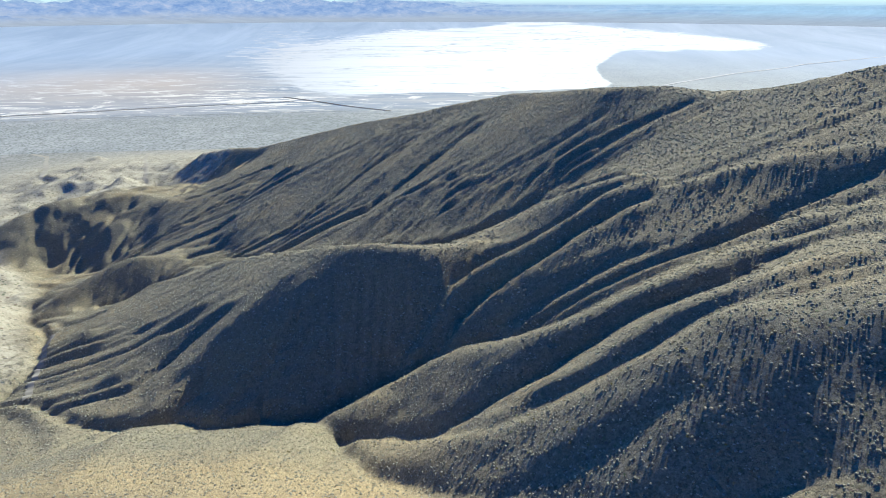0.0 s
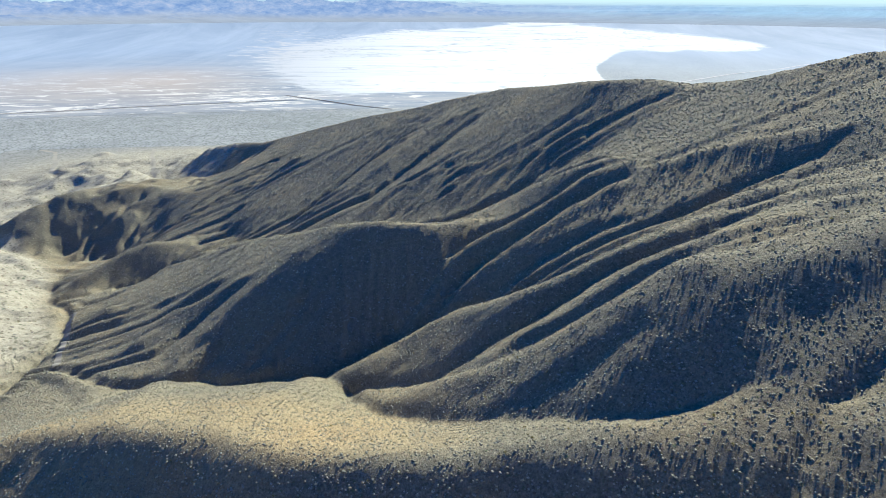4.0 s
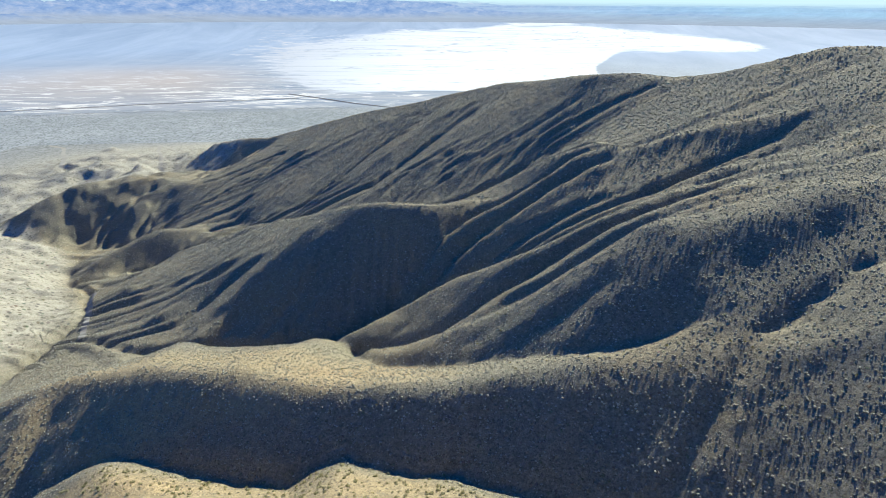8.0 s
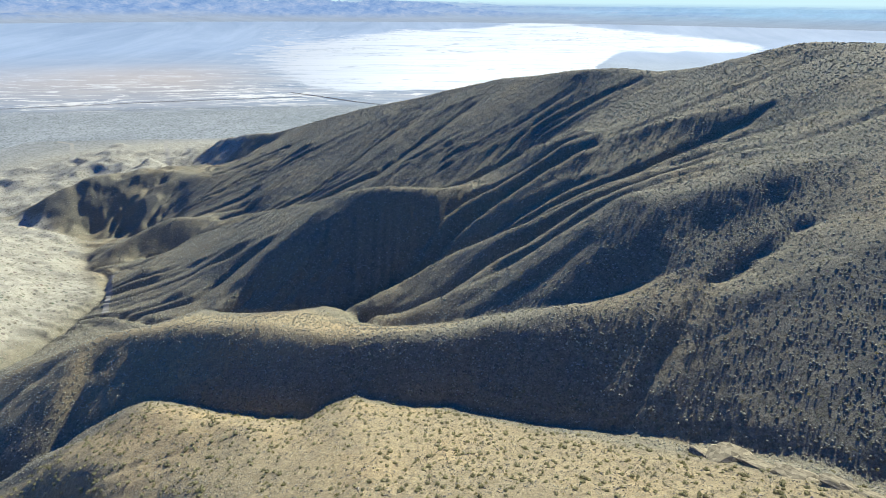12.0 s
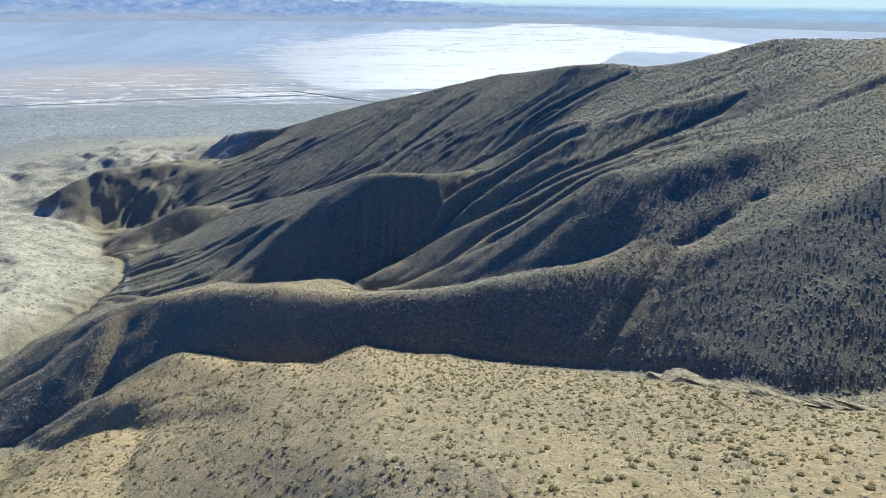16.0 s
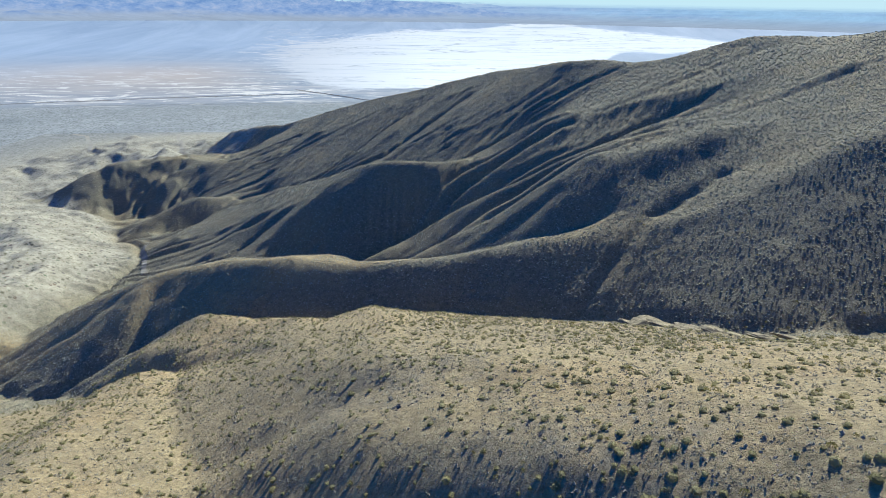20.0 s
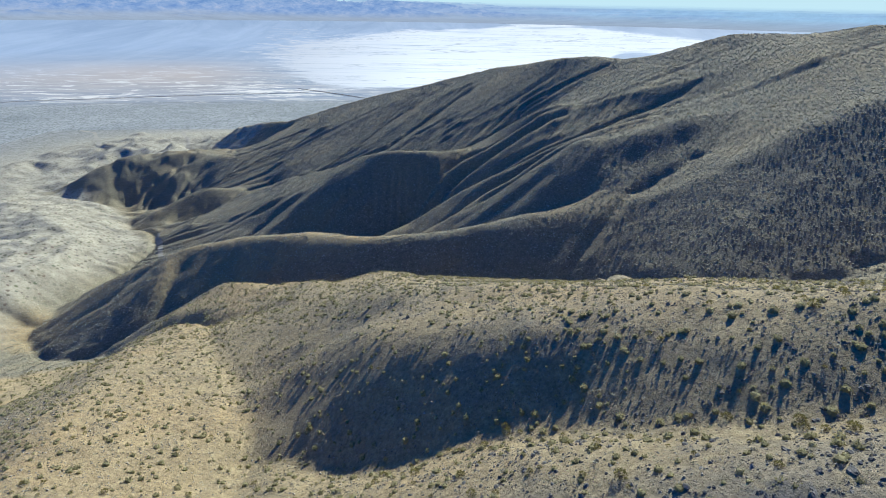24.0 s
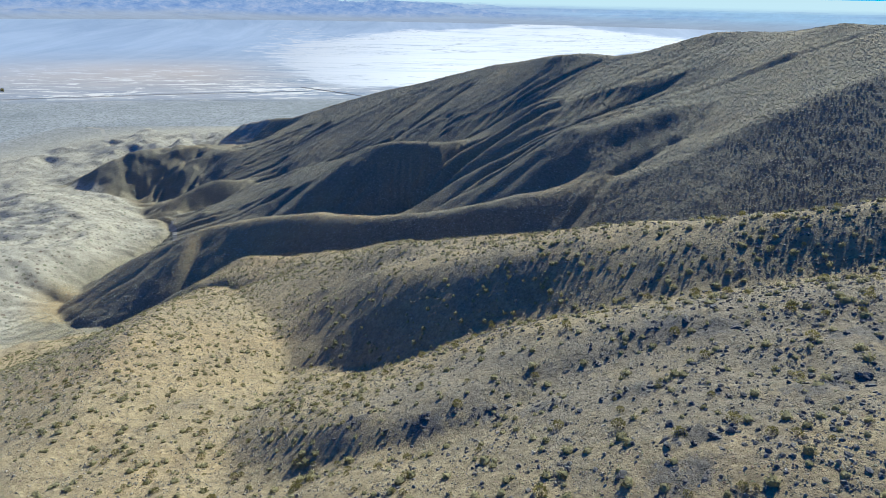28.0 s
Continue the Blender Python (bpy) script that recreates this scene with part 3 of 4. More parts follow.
tan = np.maximum(np.clip((rim(gx) - gy) / 6, 0, 1), 0.85 * np.clip((12 - gx) / 20, 0, 1) * np.clip((gy - 57) / 5, 0, 1) * np.clip((105 - gy) / 15, 0, 1))
tan = tan * (1 - 0.08 * np.clip((gx + 4) / 20, 0, 1) * np.clip((-gy - 15) / 25, 0, 1))
edge = plain_z(np.hypot(gx, gy + 70))
sheet("ground", gx, gy, gz, SOIL, "tan stony desert hills cut by gullies", "hillside", (("rocky", bare), ("tan", tan), ("stony", stony), ("pale", np.clip((np.interp(gy, (0, 90, 150, 208, 253, 337, 410, 440, 500, 560, 640), (-130, -178, -176, -178, -214, -268, -345, -430, -370, -280, -230)) - gx) / 14, 0, 1)), ("plain", np.clip((edge + 7 - gz) / 8, 0, 1) * np.clip((gy - 330) / 150, 0, 1))))

# ---- the valley: a flat plain drawn in towards the horizon ----
EYE_Z = 300.0


def far_place(x, y):
    """A place on the plain, pulled in beyond 1800 m so that it stays within 4700 m. y counts from the middle of the flight."""
    d = np.hypot(x, y)
    pull = np.where(d < 1800, d, 1800 + 2900 * (1 - np.exp(-(np.maximum(d, 1800) - 1800) / 2900))) / d
    return x * pull, y * pull - 70, pull


def inside(x, y, outline):
    """Where places lie within a closed outline."""
    out = np.zeros(x.shape, bool)
    for (ax, ay), (bx, by) in zip(outline, outline[1:] + outline[:1]):
        if ay != by:
            out ^= ((ay > y) != (by > y)) & (x < (bx - ax) * (y - ay) / (by - ay) + ax)
    return out


DRY_LAKE = [(-1500, 3930), (-1220, 4320), (-850, 5000), (-490, 6360), (290, 6860), (920, 8300), (1680, 8110), (1990, 6860), (2270, 5930), (2420, 4800), (2310, 4120), (1780, 3810), (1190, 3930), (1010, 3610), (700, 2810), (600, 2300), (570, 1990), (450, 1900), (280, 1830), (130, 1790), (-140, 1750), (-270, 1680), (-390, 1760), (-540, 2050), (-790, 2600), (-1180, 3400)]
AZ, D = np.meshgrid(np.linspace(radians(-56), radians(56), 500), 1 / np.linspace(1 / 420, 1 / 8800, 250))
rx, ry = D * np.sin(AZ), D * np.cos(AZ)
vx, vy, pull = far_place(rx, ry)
salt = blurred(inside(rx, ry, DRY_LAKE).astype(float), 14)
solid = np.clip((AZ + radians(15)) / radians(13), 0, 1)
salt = solid * salt + (1 - solid) * blurred(salt, 400)
patch = np.exp(-((rx + 470) / 190) ** 2 - ((ry - 1590) / 75) ** 2)
playa = np.clip(1 - np.abs(ry - 1750 - 0.12 * rx) / 1100, 0, 1) ** 0.5
flats = np.clip((ry - 1380 - 0.12 * rx) / 130, 0, 1) * np.clip((500 - rx) / 500 + np.clip((ry - 3000) / 1500, 0, 1), 0, 1)
# Share of painted blue haze, from 1900 m and full at 4100 m.
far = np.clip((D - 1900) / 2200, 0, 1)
vz = EYE_Z - (EYE_Z - plain_z(D)) * pull
vz = vz - 3.0 * ((vx > -698) & (vx < 270) & (vy < 880))
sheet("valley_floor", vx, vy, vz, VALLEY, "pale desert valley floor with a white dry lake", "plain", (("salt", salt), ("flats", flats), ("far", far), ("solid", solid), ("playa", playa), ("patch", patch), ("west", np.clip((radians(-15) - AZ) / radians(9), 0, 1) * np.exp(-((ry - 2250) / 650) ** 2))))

AZ, D = np.meshgrid(np.linspace(radians(-58), radians(58), 480), 1 / np.linspace(1 / 8800, 1 / 60000, 110))
rx, ry = D * np.sin(AZ), D * np.cos(AZ)
vx, vy, pull = far_place(rx, ry)
west = np.clip((radians(10) - AZ) / radians(20), 0.12, 1)
relief = np.clip(np.abs(lumps(rx, ry, 3600, 7, 0.62)) * 2.4 - 0.3, 0, 1) * np.clip((D - 9500) / 3500, 0, 1) * west
# The farthest rows rise above the horizon as a pale glowing sky rim.
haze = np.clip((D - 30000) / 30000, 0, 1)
vz = EYE_Z - (EYE_Z - relief * 300) * pull + 72 * haze ** 2
vx, vy = vx * (1 + 0.05 * haze), vy * (1 + 0.05 * haze)
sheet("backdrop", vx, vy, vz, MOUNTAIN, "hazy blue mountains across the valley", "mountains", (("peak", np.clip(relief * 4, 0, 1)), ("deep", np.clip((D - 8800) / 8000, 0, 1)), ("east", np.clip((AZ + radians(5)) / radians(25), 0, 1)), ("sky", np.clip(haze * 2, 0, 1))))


def road(name, width, material, label, *route):
    """A strip that follows the plain along a route."""
    q = np.array(route, float)
    k = np.linspace(0, len(q) - 1, 24 * len(q))
    x, y = np.interp(k, np.arange(len(q)), q[:, 0]), np.interp(k, np.arange(len(q)), q[:, 1])
    dx, dy = np.gradient(x), np.gradient(y)
    n = np.hypot(dx, dy)
    ex, ey = np.stack([x - dy / n * width / 2, x + dy / n * width / 2], 1), np.stack([y + dx / n * width / 2, y - dx / n * width / 2], 1)
    px, py, pull = far_place(ex, ey)
    pz = EYE_Z - (EYE_Z - plain_z(np.hypot(ex, ey)) - 1.0) * pull
    sheet(name, px, py, pz, material, label, "road")


DARK_ROAD, PALE_ROAD = plain_paint("dark_road_bed", (0.13, 0.12, 0.12)), plain_paint("pale_graded_dirt", (0.53, 0.53, 0.545))
road("road_1", 6, DARK_ROAD, "dark straight road bed across the plain", (-1400, 1240), (-1025, 1395), (-890, 1430), (-745, 1485), (-580, 1530), (-390, 1590))
road("road_2", 6, DARK_ROAD, "dark road bed bending towards the hills", (-445, 1685), (-330, 1585), (-230, 1490), (-120, 1400))
road("road_3", 12, PALE_ROAD, "pale graded road beyond the hills", (720, 2000), (1215, 2525), (1800, 3040), (2520, 3465))
road("road_4", 2.5, DARK_ROAD, "faint track across the plain", (-960, 1305), (-795, 1340), (-620, 1365), (-430, 1375), (-215, 1395))


def wash_bed(name, width, label, *route):
    """A pale strip of washed sand that lies on the hills along a route."""
    q = np.array(route, float)
    k = np.linspace(0, len(q) - 1, 20 * len(q))
    x, y = np.interp(k, np.arange(len(q)), q[:, 0]), np.interp(k, np.arange(len(q)), q[:, 1])
    x, y = x + 2.5 * lumps(x, y, 24, 2), y + 2.5 * lumps(y, x, 24, 2)
    dx, dy = np.gradient(x), np.gradient(y)
    n = np.hypot(dx, dy)
    half = width * np.linspace(-0.5, 0.5, 4)[None, :] * (1 + 0.5 * lumps(x, y, 9, 2))[:, None]
    ex, ey = x[:, None] - (dy / n)[:, None] * half, y[:, None] + (dx / n)[:, None] * half
    sheet(name, ex, ey, ground_z(ex, ey) + 0.25, PALE_SAND, label, "wash")


PALE_SAND = plain_paint("pale_washed_sand", (0.34, 0.32, 0.27))
wash_bed("wash_1", 6, "pale dry wash running out onto the plain", (-650, 880), (-610, 856), (-575, 800), (-540, 752), (-510, 700), (-483, 656))
wash_bed("wash_2", 5, "pale dry wash at the foot of the hills", (-450, 850), (-434, 813), (-405, 755), (-376, 700), (-355, 652), (-343, 640))
wash_bed("wash_3", 3, "pale sandy track in the valley bottom", (-196, 242), (-190, 230), (-181, 215), (-172, 198), (-161, 178))


# ---- the hills go on beside and behind the flight ----
AZ, D = np.meshgrid(np.linspace(radians(54), radians(306), 240), 60 * np.geomspace(1, 78, 90))
rx, ry = D * np.sin(AZ), D * np.cos(AZ) - 70
cx, cy = np.clip(rx, -698, 268), np.clip(ry, -148, 880)
out = np.hypot(rx - cx, ry - cy)
held = np.exp(-out / 500)
rz = ground_z(cx, cy) * held + 160 * (1 - held) + np.clip(out / 250, 0, 1) * lumps(rx, ry, 330, 6, 0.5) * 75
sheet("hills_behind", rx, ry, rz - np.where(out > 0, 0.4, 9.0), SOIL, "stony desert hills around the ridge", "hillside")


# ---- plants and stones ----
def plant_material(name, low, high, thinness=0.45, rough=0.8):
    k = Mat(name, rough)
    island = k.n.new("ShaderNodeNewGeometry").outputs["Random Per Island"]
    patch = k.noise(0.45, 2)
    c = k.mix(k.ramp(patch, (0.35, 0.0), (0.65, 1.0)), low, high)
    c = k.mix(0.6, c, k.ramp(island, (0.0, 0.55), (1.0, 1.45)), "MULTIPLY")
    thin = k.n.new("ShaderNodeBsdfTranslucent")
    both = k.n.new("ShaderNodeMixShader")
    both.inputs[0].default_value = thinness
    k.put(c, thin.inputs["Color"])
    k.done(c)
    k.l.new(k.b.outputs[0], both.inputs[1]), k.l.new(thin.outputs[0], both.inputs[2])
    k.l.new(both.outputs[0], k.n["Material Output"].inputs["Surface"])
    return k.m


def rock_material(name, dark, light):
    k = Mat(name, 0.85)
    c = k.ramp(k.noise(2.5, 6, 0.65, None, 0.5), (0.3, dark), (0.7, light))
    island = k.n.new("ShaderNodeNewGeometry").outputs["Random Per Island"]
    c = k.mix(0.8, c, k.ramp(island, (0.0, 0.4), (1.0, 1.5)), "MULTIPLY")
    return k.done(c, k.bump(k.noise(9.0, 6, 0.7), 0.8, 0.06))


CREOSOTE = plant_material("creosote_leaves", (0.18, 0.16, 0.055), (0.275, 0.24, 0.09), 0.5)
TWIGS = plant_material("dry_twigs", (0.136, 0.112, 0.08), (0.192, 0.16, 0.12))
BURSAGE = plant_material("grey_bursage", (0.33, 0.315, 0.25), (0.50, 0.48, 0.39), 0.45)
OLIVE = plant_material("olive_bursage", (0.27, 0.25, 0.13), (0.42, 0.385, 0.22), 0.5)
DUSTY = plant_material("dusty_bursage", (0.32, 0.295, 0.225), (0.46, 0.43, 0.34), 0.45)
STONE = rock_material("weathered_stone", (0.192, 0.176, 0.144), (0.4, 0.364, 0.3))
LEDGE = rock_material("tan_ledge_rock", (0.24, 0.2, 0.135), (0.4, 0.34, 0.225))
DARK_ROCK = rock_material("dark_varnished_rock", (0.08, 0.08, 0.08), (0.216, 0.204, 0.188))


def blades(rng, count, radius, height, size, hollow=0.35, lean=0.5):
    """Loose triangles filling a dome: points (3 * count, 3)."""
    a, r = rng.random(count) * 2 * np.pi, (hollow + (1 - hollow) * rng.random(count)) ** 0.7
    e = np.arccos(rng.random(count) ** 0.8)
    mid = np.stack([radius * r * np.sin(e) * np.cos(a), radius * r * np.sin(e) * np.sin(a), height * (0.12 + 0.88 * r * np.cos(e))], 1)
    out = mid / np.linalg.norm(mid, axis=1, keepdims=True) + lean * rng.normal(size=(count, 3))
    out /= np.linalg.norm(out, axis=1, keepdims=True)
    side = np.cross(out, rng.normal(size=(count, 3)))
    side /= np.linalg.norm(side, axis=1, keepdims=True)
    s = size * (0.6 + 0.8 * rng.random((count, 1)))
    return np.stack([mid - out * s * 0.6 - side * s * 0.45, mid - out * s * 0.6 + side * s * 0.45, mid + out * s * 0.8], 1).reshape(-1, 3)


def mound(rng, sides, rings, radius, height, rough):
    """A ragged low dome of twigs as loose triangles, open below."""
    a = np.arange(sides) * 2 * np.pi / sides + rng.random() * 6
    rows = []
    for k in range(rings):
        e = np.pi / 2 * k / rings
        swell = 1 + rough * rng.normal(size=sides)
        rows.append(np.stack([radius * np.cos(e) ** 0.7 * swell * np.cos(a + 0.4 * k), radius * np.cos(e) ** 0.7 * swell * np.sin(a + 0.4 * k), height * (np.sin(e) * (1 + rough * rng.normal(size=sides)) - (0.25 if k == 0 else 0))], 1))
    top, out = np.array([(0.1 * rng.normal(), 0.1 * rng.normal(), height)]), []
    for low, high in zip(rows[:-1], rows[1:]):
        n, m = np.roll(low, -1, 0), np.roll(high, -1, 0)
        out += [np.stack([low, n, high], 1), np.stack([n, m, high], 1)]
    out.append(np.stack([rows[-1], np.roll(rows[-1], -1, 0), np.repeat(top, sides, 0)], 1))
    return np.concatenate(out).reshape(-1, 3)


def stems(rng, count, radius, height, width):
    """Thin three-sided stems fanning from the root: points (9 * count, 3) of side triangles."""
    a, r = rng.random(count) * 2 * np.pi, radius * (0.25 + 0.75 * rng.random(count))
    tip = np.stack([r * np.cos(a), r * np.sin(a), height * (0.55 + 0.45 * rng.random(count))], 1)
    root = np.stack([0.06 * np.cos(a), 0.06 * np.sin(a), -0.1 + 0 * a], 1)
    ring = [root + width * np.array([math.cos(k), math.sin(k), 0]) for k in (0, 2.09, 4.19)]
    return np.stack([ring[0], ring[1], tip, ring[1], ring[2], tip, ring[2], ring[0], tip], 1).reshape(-1, 3)


def stone_points(rng, rings=2):
    """One angular stone as loose triangles round the origin, about 1 across."""
    bm = bmesh.new()
    bmesh.ops.create_icosphere(bm, subdivisions=rings, radius=0.5)
    for v in bm.verts:
        v.co *= 1 + 0.35 * noise.noise(v.co * 2.3 + Vector(rng.random(3) * 50))
    for _ in range(4):
        n = Vector(rng.normal(size=3)).normalized()
        cut = 0.25 + 0.12 * rng.random()
        for v in bm.verts:
            d = v.co.dot(n)
            if d > cut:
                v.co -= n * (d - cut)
    bm.normal_update()
    points = np.array([v.co for f in bm.faces for v in f.verts])
    bm.free()
    return points


def chip_points(rng):
    """A small eight-faced chip of stone as loose triangles."""
    p = np.array([(0.5, 0, 0), (0, 0.45, 0), (-0.5, 0, 0), (0, -0.45, 0), (0, 0, 0.4), (0, 0, -0.3)]) + 0.13 * rng.normal(size=(6, 3))
    return p[[0, 1, 4, 1, 2, 4, 2, 3, 4, 3, 0, 4, 1, 0, 5, 2, 1, 5, 3, 2, 5, 0, 3, 5]]


def loose_mesh(name, points, material, smooth=False):
    """A mesh from triangles, three points each; equal points are not joined."""
    me = bpy.data.meshes.new(name)
    n = len(points)
    me.vertices.add(n)
    me.vertices.foreach_set("co", points.astype(np.float32).ravel())
    me.loops.add(n)
    me.loops.foreach_set("vertex_index", np.arange(n, dtype=np.int32))
    me.polygons.add(n // 3)
    me.polygons.foreach_set("loop_start", np.arange(0, n, 3, dtype=np.int32))
    me.update()
    me.materials.append(material)
    return me


def strewn(shapes, x, y, size, sink=0.0, flat=None):
    """The points of shapes set down at those places, turned at random."""
    z = ground_z(x, y) - sink * size
    pick, turn = RNG.integers(0, len(shapes), len(x)), RNG.random(len(x)) * 2 * np.pi
    out = []
    for k, shape in enumerate(shapes):
        m = pick == k
        c, s, g = np.cos(turn[m])[:, None], np.sin(turn[m])[:, None], size[m][:, None]
        px, py = shape[None, :, 0], shape[None, :, 1]
        tall = 1.0 if flat is None else flat[m][:, None]
        out.append(np.stack([x[m][:, None] + g * (px * c - py * s), y[m][:, None] + g * (px * s + py * c), z[m][:, None] + g * tall * shape[None, :, 2]], -1).reshape(-1, 3))
    return np.concatenate(out)


def places(x0, x1, y0, y1, per, patchy=0.6):
    """Random places, one to so many square metres, thinner in patches."""
    count = int((x1 - x0) * (y1 - y0) / per)
    x, y = x0 + (x1 - x0) * RNG.random(count), y0 + (y1 - y0) * RNG.random(count)
    keep = RNG.random(count) < 1 - patchy + patchy * np.clip(0.5 + 1.6 * lumps(x, y, 14, 3), 0, 1)
    return x[keep], y[keep]


def in_sight(x, y, margin=12.0):
    """Only the ground that the flight can look at, and a rim for its shadows."""
    return (np.abs(x) < 0.86 * (y + 141) + margin) & (y > -138) & (ground_z(x, y) > 90)


def stuff(name, points, material, label, category):
    return tagged(new(name, loose_mesh(name, points, material)), label, category, kind="stuff")


near_creosote = [(blades(RNG, 260, 0.6, 0.8, 0.08, 0.55), stems(RNG, 16, 0.5, 0.85, 0.013)) for _ in range(5)]
mid_creosote = [np.concatenate([blades(RNG, 64, 0.6, 0.8, 0.15, 0.5), stems(RNG, 4, 0.5, 0.8, 0.02)]) for _ in range(6)]
far_creosote = [blades(RNG, 14, 0.6, 0.85, 0.34, 0.3) for _ in range(6)]
near_bursage = [np.concatenate([mound(RNG, 7, 2, 0.42, 0.34, 0.2), blades(RNG, 22, 0.5, 0.56, 0.15, 0.7, 0.7)]) for _ in range(6)]
mid_bursage = [np.concatenate([mound(RNG, 4, 2, 0.44, 0.30, 0.22), blades(RNG, 3, 0.46, 0.36, 0.2, 0.8, 0.6)]) for _ in range(6)]
far_bursage = [mound(RNG, 4, 2, 0.46, 0.34, 0.25) for _ in range(6)]
speck_bursage = [mound(RNG, 5, 1, 0.5, 0.36, 0.25) for _ in range(6)]
tuft_bursage = [blades(RNG, 15, 0.46, 0.42, 0.2, 0.5, 0.7) for _ in range(6)]
pebbles = [stone_points(RNG, 1) for _ in range(8)]
chips = [chip_points(RNG) for _ in range(8)]
boulders = [stone_points(RNG, 3) for _ in range(6)]


def scrub():
    for x0, x1, y0, y1, each, shapes, label in (
        (-110, 110, -138, 10, 22.0, mid_creosote, "scattered olive-yellow creosote bushes on the near slopes"),
        (-260, 220, 10, 250, 45.0, far_creosote, "scattered olive creosote bushes over the stony ridges"),
        (-620, 220, 250, 600, 60.0, far_creosote, "creosote scrub dotting the far hills"),
    ):
        x, y = places(x0, x1, y0, y1, each)
        ok = in_sight(x, y) & ~((y < -72) & (np.abs(x) < 60) & (y > -136))
        x, y = x[ok], y[ok]
        size = (0.34 if y0 < 0 else 0.30) + (0.36 if y0 < 0 else 0.25) * RNG.random(len(x)) ** 1.9
        stuff("creosote_scrub", strewn(shapes, x, y, size), CREOSOTE, label, "scrub")
    for x0, x1, y0, y1, each, shapes, material, small, span, label in (
        (-130, 110, -138, 52, 3.4, near_bursage, OLIVE, 0.42, 0.6, "low olive bursage mounds on the near slopes"),
        (-100, 90, -138, 52, 1.3, tuft_bursage, DUSTY, 0.24, 0.42, "small dusty bursage tufts among the near stones"),
        (-230, 200, -25, 130, 0.75, mid_bursage, BURSAGE, 0.28, 0.42, "low grey bursage speckling the ridges"),
        (-330, 220, 130, 330, 1.6, far_bursage, BURSAGE, 0.42, 0.5, "low grey bursage speckling the far ridges"),
        (-560, 150, 330, 760, 3.0, speck_bursage, BURSAGE, 0.7, 0.7, "low grey bursage speckling the farthest hills"),
    ):
        x, y = places(x0, x1, y0, y1, each, 0.4)
        ok = in_sight(x, y) & ((y < rim(x)) == (y0 < -30)) & (RNG.random(len(x)) > 0.6 * np.clip((-185 - x - 0.3 * np.maximum(y - 210, 0)) / 14, 0, 1))
        x, y = x[ok], y[ok]
        size = small + span * RNG.random(len(x)) ** 1.5
        stuff("bursage_scrub", strewn(shapes, x, y, size), material, label, "scrub")
    x, y = places(-70, 65, -138, 30, 0.27, 0.6)
    ok = in_sight(x, y)
    x, y = x[ok], y[ok]
    size = 0.12 + 0.26 * RNG.random(len(x)) ** 2
    stuff("gravel", strewn(chips, x, y, size, 0.05, 0.7 + 0.5 * RNG.random(len(x))), STONE, "coarse pale gravel over the near slopes", "gravel")
    x, y = places(-80, 85, -138, 60, 1.8, 0.6)
    ok = in_sight(x, y)
    x, y = x[ok], y[ok]
    size = 0.17 + 0.36 * RNG.random(len(x)) ** 3
    stuff("loose_stones", strewn(chips, x, y, size, 0.1, 0.5 + 0.4 * RNG.random(len(x))), STONE, "loose pale stones strewn over the soil", "stones")


def creosote_bushes():
    """The bushes that the camera passes nearest, each a thing with its stems and leaves."""
    models = []
    for leaf, wood in near_creosote:
        models.append((loose_mesh("foliage", leaf, CREOSOTE), loose_mesh("branchwork", wood, TWIGS)))
    x, y = places(-60, 60, -136, -72, 9.0)
    ok = in_sight(x, y, 3.0)
    x, y = x[ok][:300], y[ok][:300]
    z = ground_z(x, y)
    for k in range(len(x)):
        leaf, wood = models[k % len(models)]
        bush = tagged(new("creosote_bush"), "olive-yellow creosote bush on stony desert soil", "shrub", "creosote bushes on the near slope")
        size = 0.38 + 0.62 * RNG.random() ** 2
        bush.matrix_world = pose(x[k], y[k], z[k] - 0.02, 0, 0, RNG.random() * 360) @ Matrix.Diagonal((size, size, size * (0.85 + 0.3 * RNG.random()), 1))
        for name, me in (("foliage", leaf), ("branchwork", wood)):
            new(name, me).parent = bush


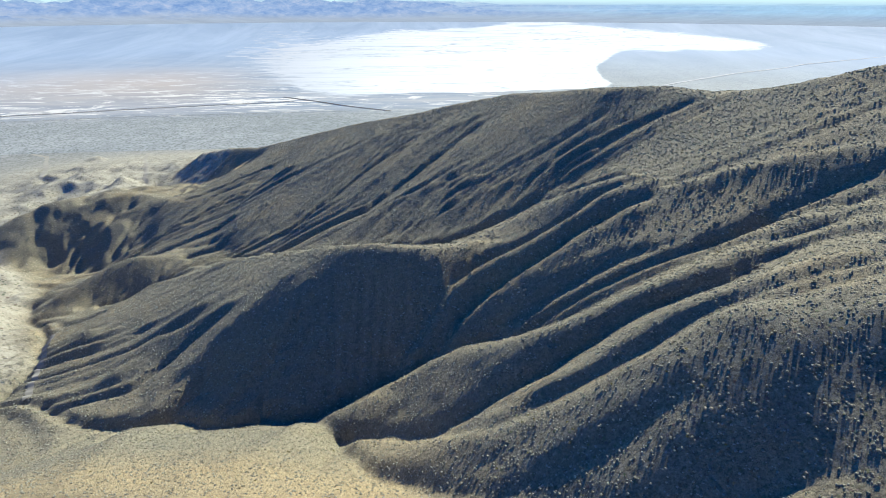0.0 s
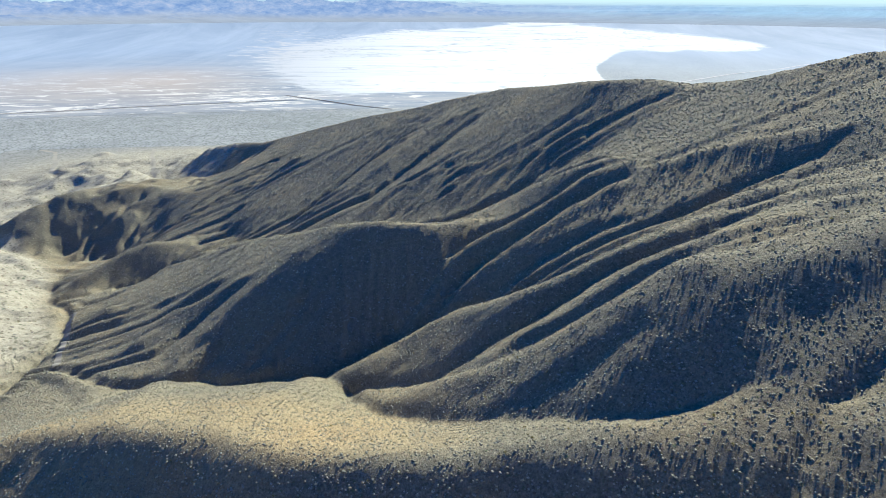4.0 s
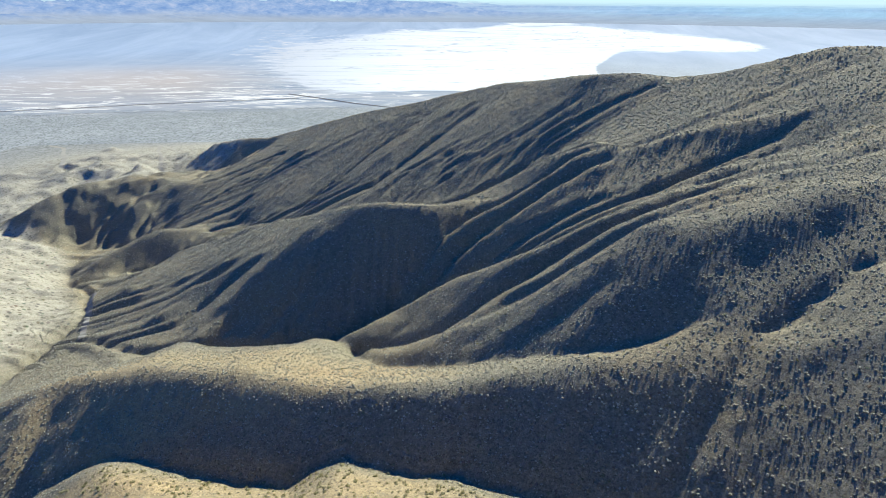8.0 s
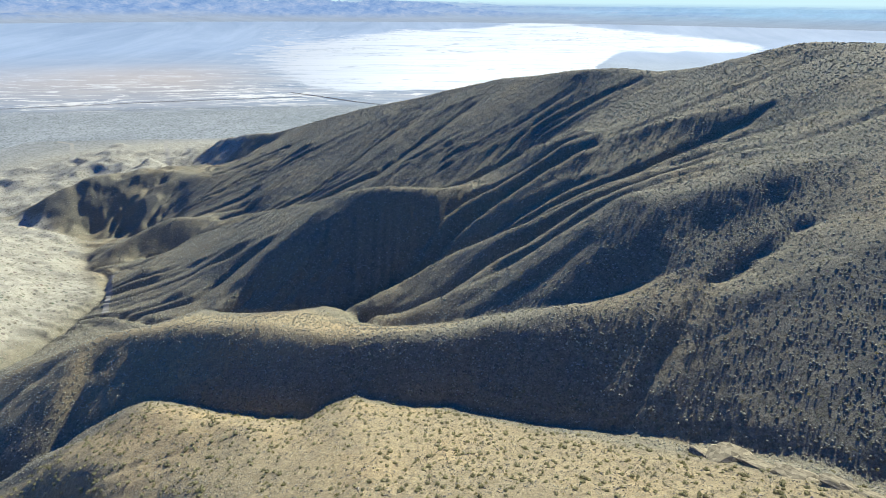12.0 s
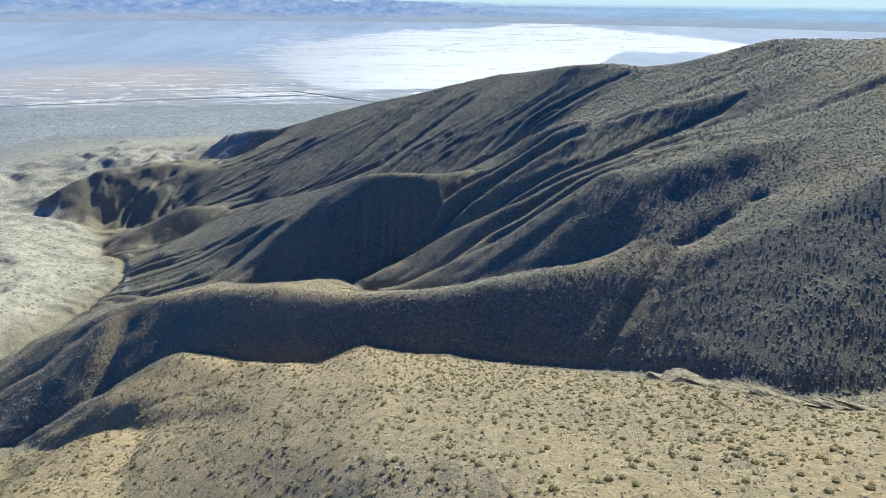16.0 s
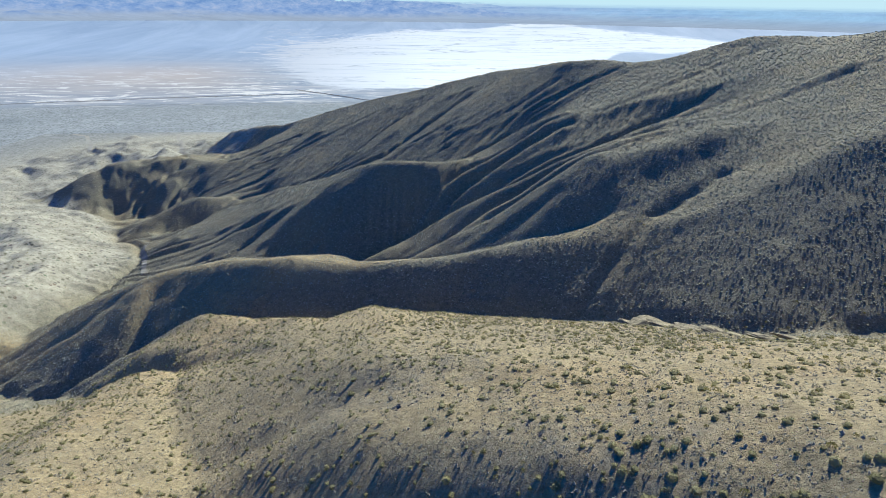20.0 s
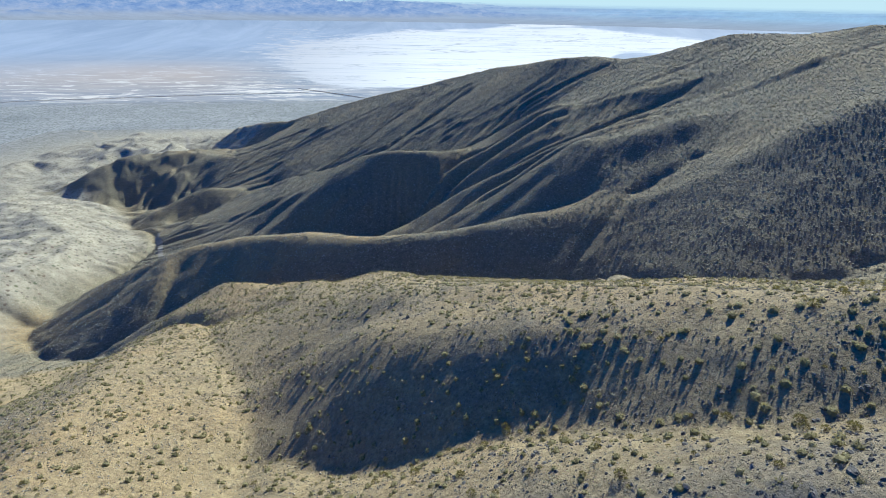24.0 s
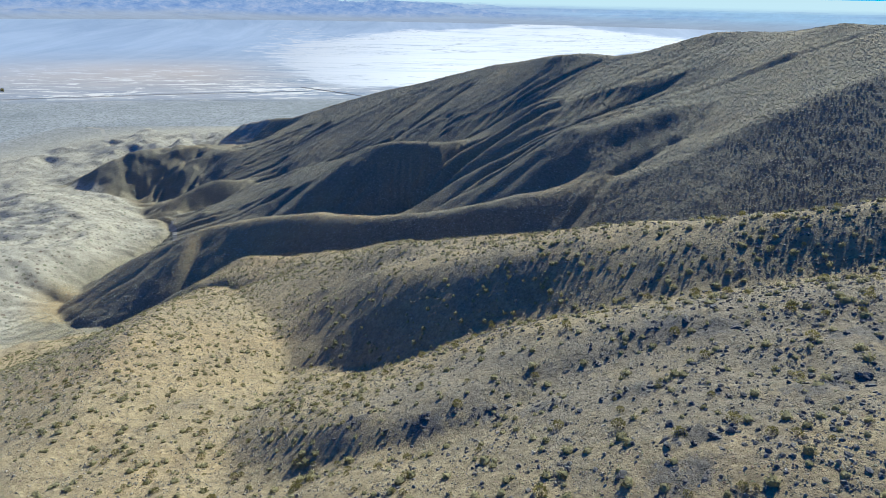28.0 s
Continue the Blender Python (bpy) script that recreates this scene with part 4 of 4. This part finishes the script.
def boulder_field():
    """Dark rocks that break out of the near slopes, in clusters."""
    meshes = [loose_mesh("rock", b, DARK_ROCK) for b in boulders]
    spots = ((18.6, -102.7, 2.4, 2), (24.4, -93.7, 2.6, 2), (27.3, -96.2, 2.4, 1), (28.5, -107.9, 2.0, 2), (31, -107.5, 2.4, 2), (20, -110.2, 1.8, 2), (18.3, -113.5, 2.2, 1), (36, -102, 2.6, 1), (6.8, -99, 2.4, 1), (1.5, -98.6, 2.6, 1), (-5.6, -96.5, 2.6, 1), (12, -101, 2.4, 1), (-3, -44, 4.0, 1))
    for cx, cy, wide, share in spots:
        for _ in range(16 * share):
            x, y = cx + RNG.normal() * wide * 0.7, cy + RNG.normal() * wide * 0.28
            size = 0.22 + 0.5 * RNG.random() ** 2
            rock = tagged(new("rock", meshes[RNG.integers(0, len(meshes))]), "dark weathered rock breaking out of the slope", "rock", "rocks on the near slopes")
            rock.matrix_world = pose(x, y, float(ground_z(x, y)) + 0.08 * size, RNG.random() * 40, RNG.random() * 40, RNG.random() * 360) @ Matrix.Diagonal((size * (1.0 + 0.9 * RNG.random()), size, size * (0.45 + 0.4 * RNG.random()), 1))
    x, y = places(-2, 60, -126, -78, 0.35, 0.95)
    ok = in_sight(x, y)
    x, y = x[ok], y[ok]
    stuff("rubble", strewn(pebbles, x, y, 0.16 + 0.42 * RNG.random(len(x)) ** 2.5, 0.05, 0.5 + 0.5 * RNG.random(len(x))), DARK_ROCK, "dark angular rubble over the near ridge", "rubble")


def grove():
    """A dark clump of trees far out on the plain."""
    rx, ry = -1290 + 26 * RNG.normal(size=26), 1545 + 7 * RNG.normal(size=26)
    vx, vy, pull = far_place(rx, ry)
    vz = EYE_Z - (EYE_Z - plain_z(np.hypot(rx, ry))) * pull
    crowns = [np.concatenate([blades(RNG, 40, 0.5, 0.9, 0.3, 0.3, 0.6)]) for _ in range(4)]
    out = [crowns[k % 4] * (7 + 4 * RNG.random()) * pull[k] + (vx[k], vy[k], vz[k]) for k in range(26)]
    stuff("far_grove", np.concatenate(out), CREOSOTE, "dark clump of trees far out on the plain", "trees")


def rock_outcrop():
    """A pale domed ledge on the rim of the knoll that runs out into a low undercut step."""
    ledge = tagged(new("rock_outcrop"), "pale domed rock ledge with a shaded undercut step", "rock")
    base = Vector((50, 5, float(ground_z(50, 5))))
    ledge.matrix_world = Matrix.Translation(base)
    for x, y, long, deep, high, top, turn in ((48.2, 9.2, 8.6, 6.0, 3.0, 0.75, -40), (45.0, 11.4, 5.4, 3.6, 1.6, 0.25, -28), (51.6, 6.0, 7.0, 3.8, 2.0, 0.5, -42), (55.2, 3.0, 7.0, 3.0, 1.5, 0.35, -36), (58.8, 0.0, 7.0, 2.6, 1.2, 0.28, -38), (62.4, -2.8, 7.0, 2.4, 1.1, 0.24, -38), (66.0, -5.4, 6.6, 2.0, 0.9, 0.3, -32), (69.6, -7.6, 6.4, 1.6, 0.8, 0.22, -28)):
        slab = new("slab", loose_mesh("slab", stone_points(RNG, 3), LEDGE))
        slab.parent = ledge
        slab.matrix_basis = pose(x - base.x, y - base.y, float(ground_z(x, y)) - base.z + top - 0.36 * high, 0, 0, turn) @ Matrix.Diagonal((1.25 * long, 1.2 * deep, high, 1))


scrub()
rock_outcrop()
grove()
creosote_bushes()
boulder_field()
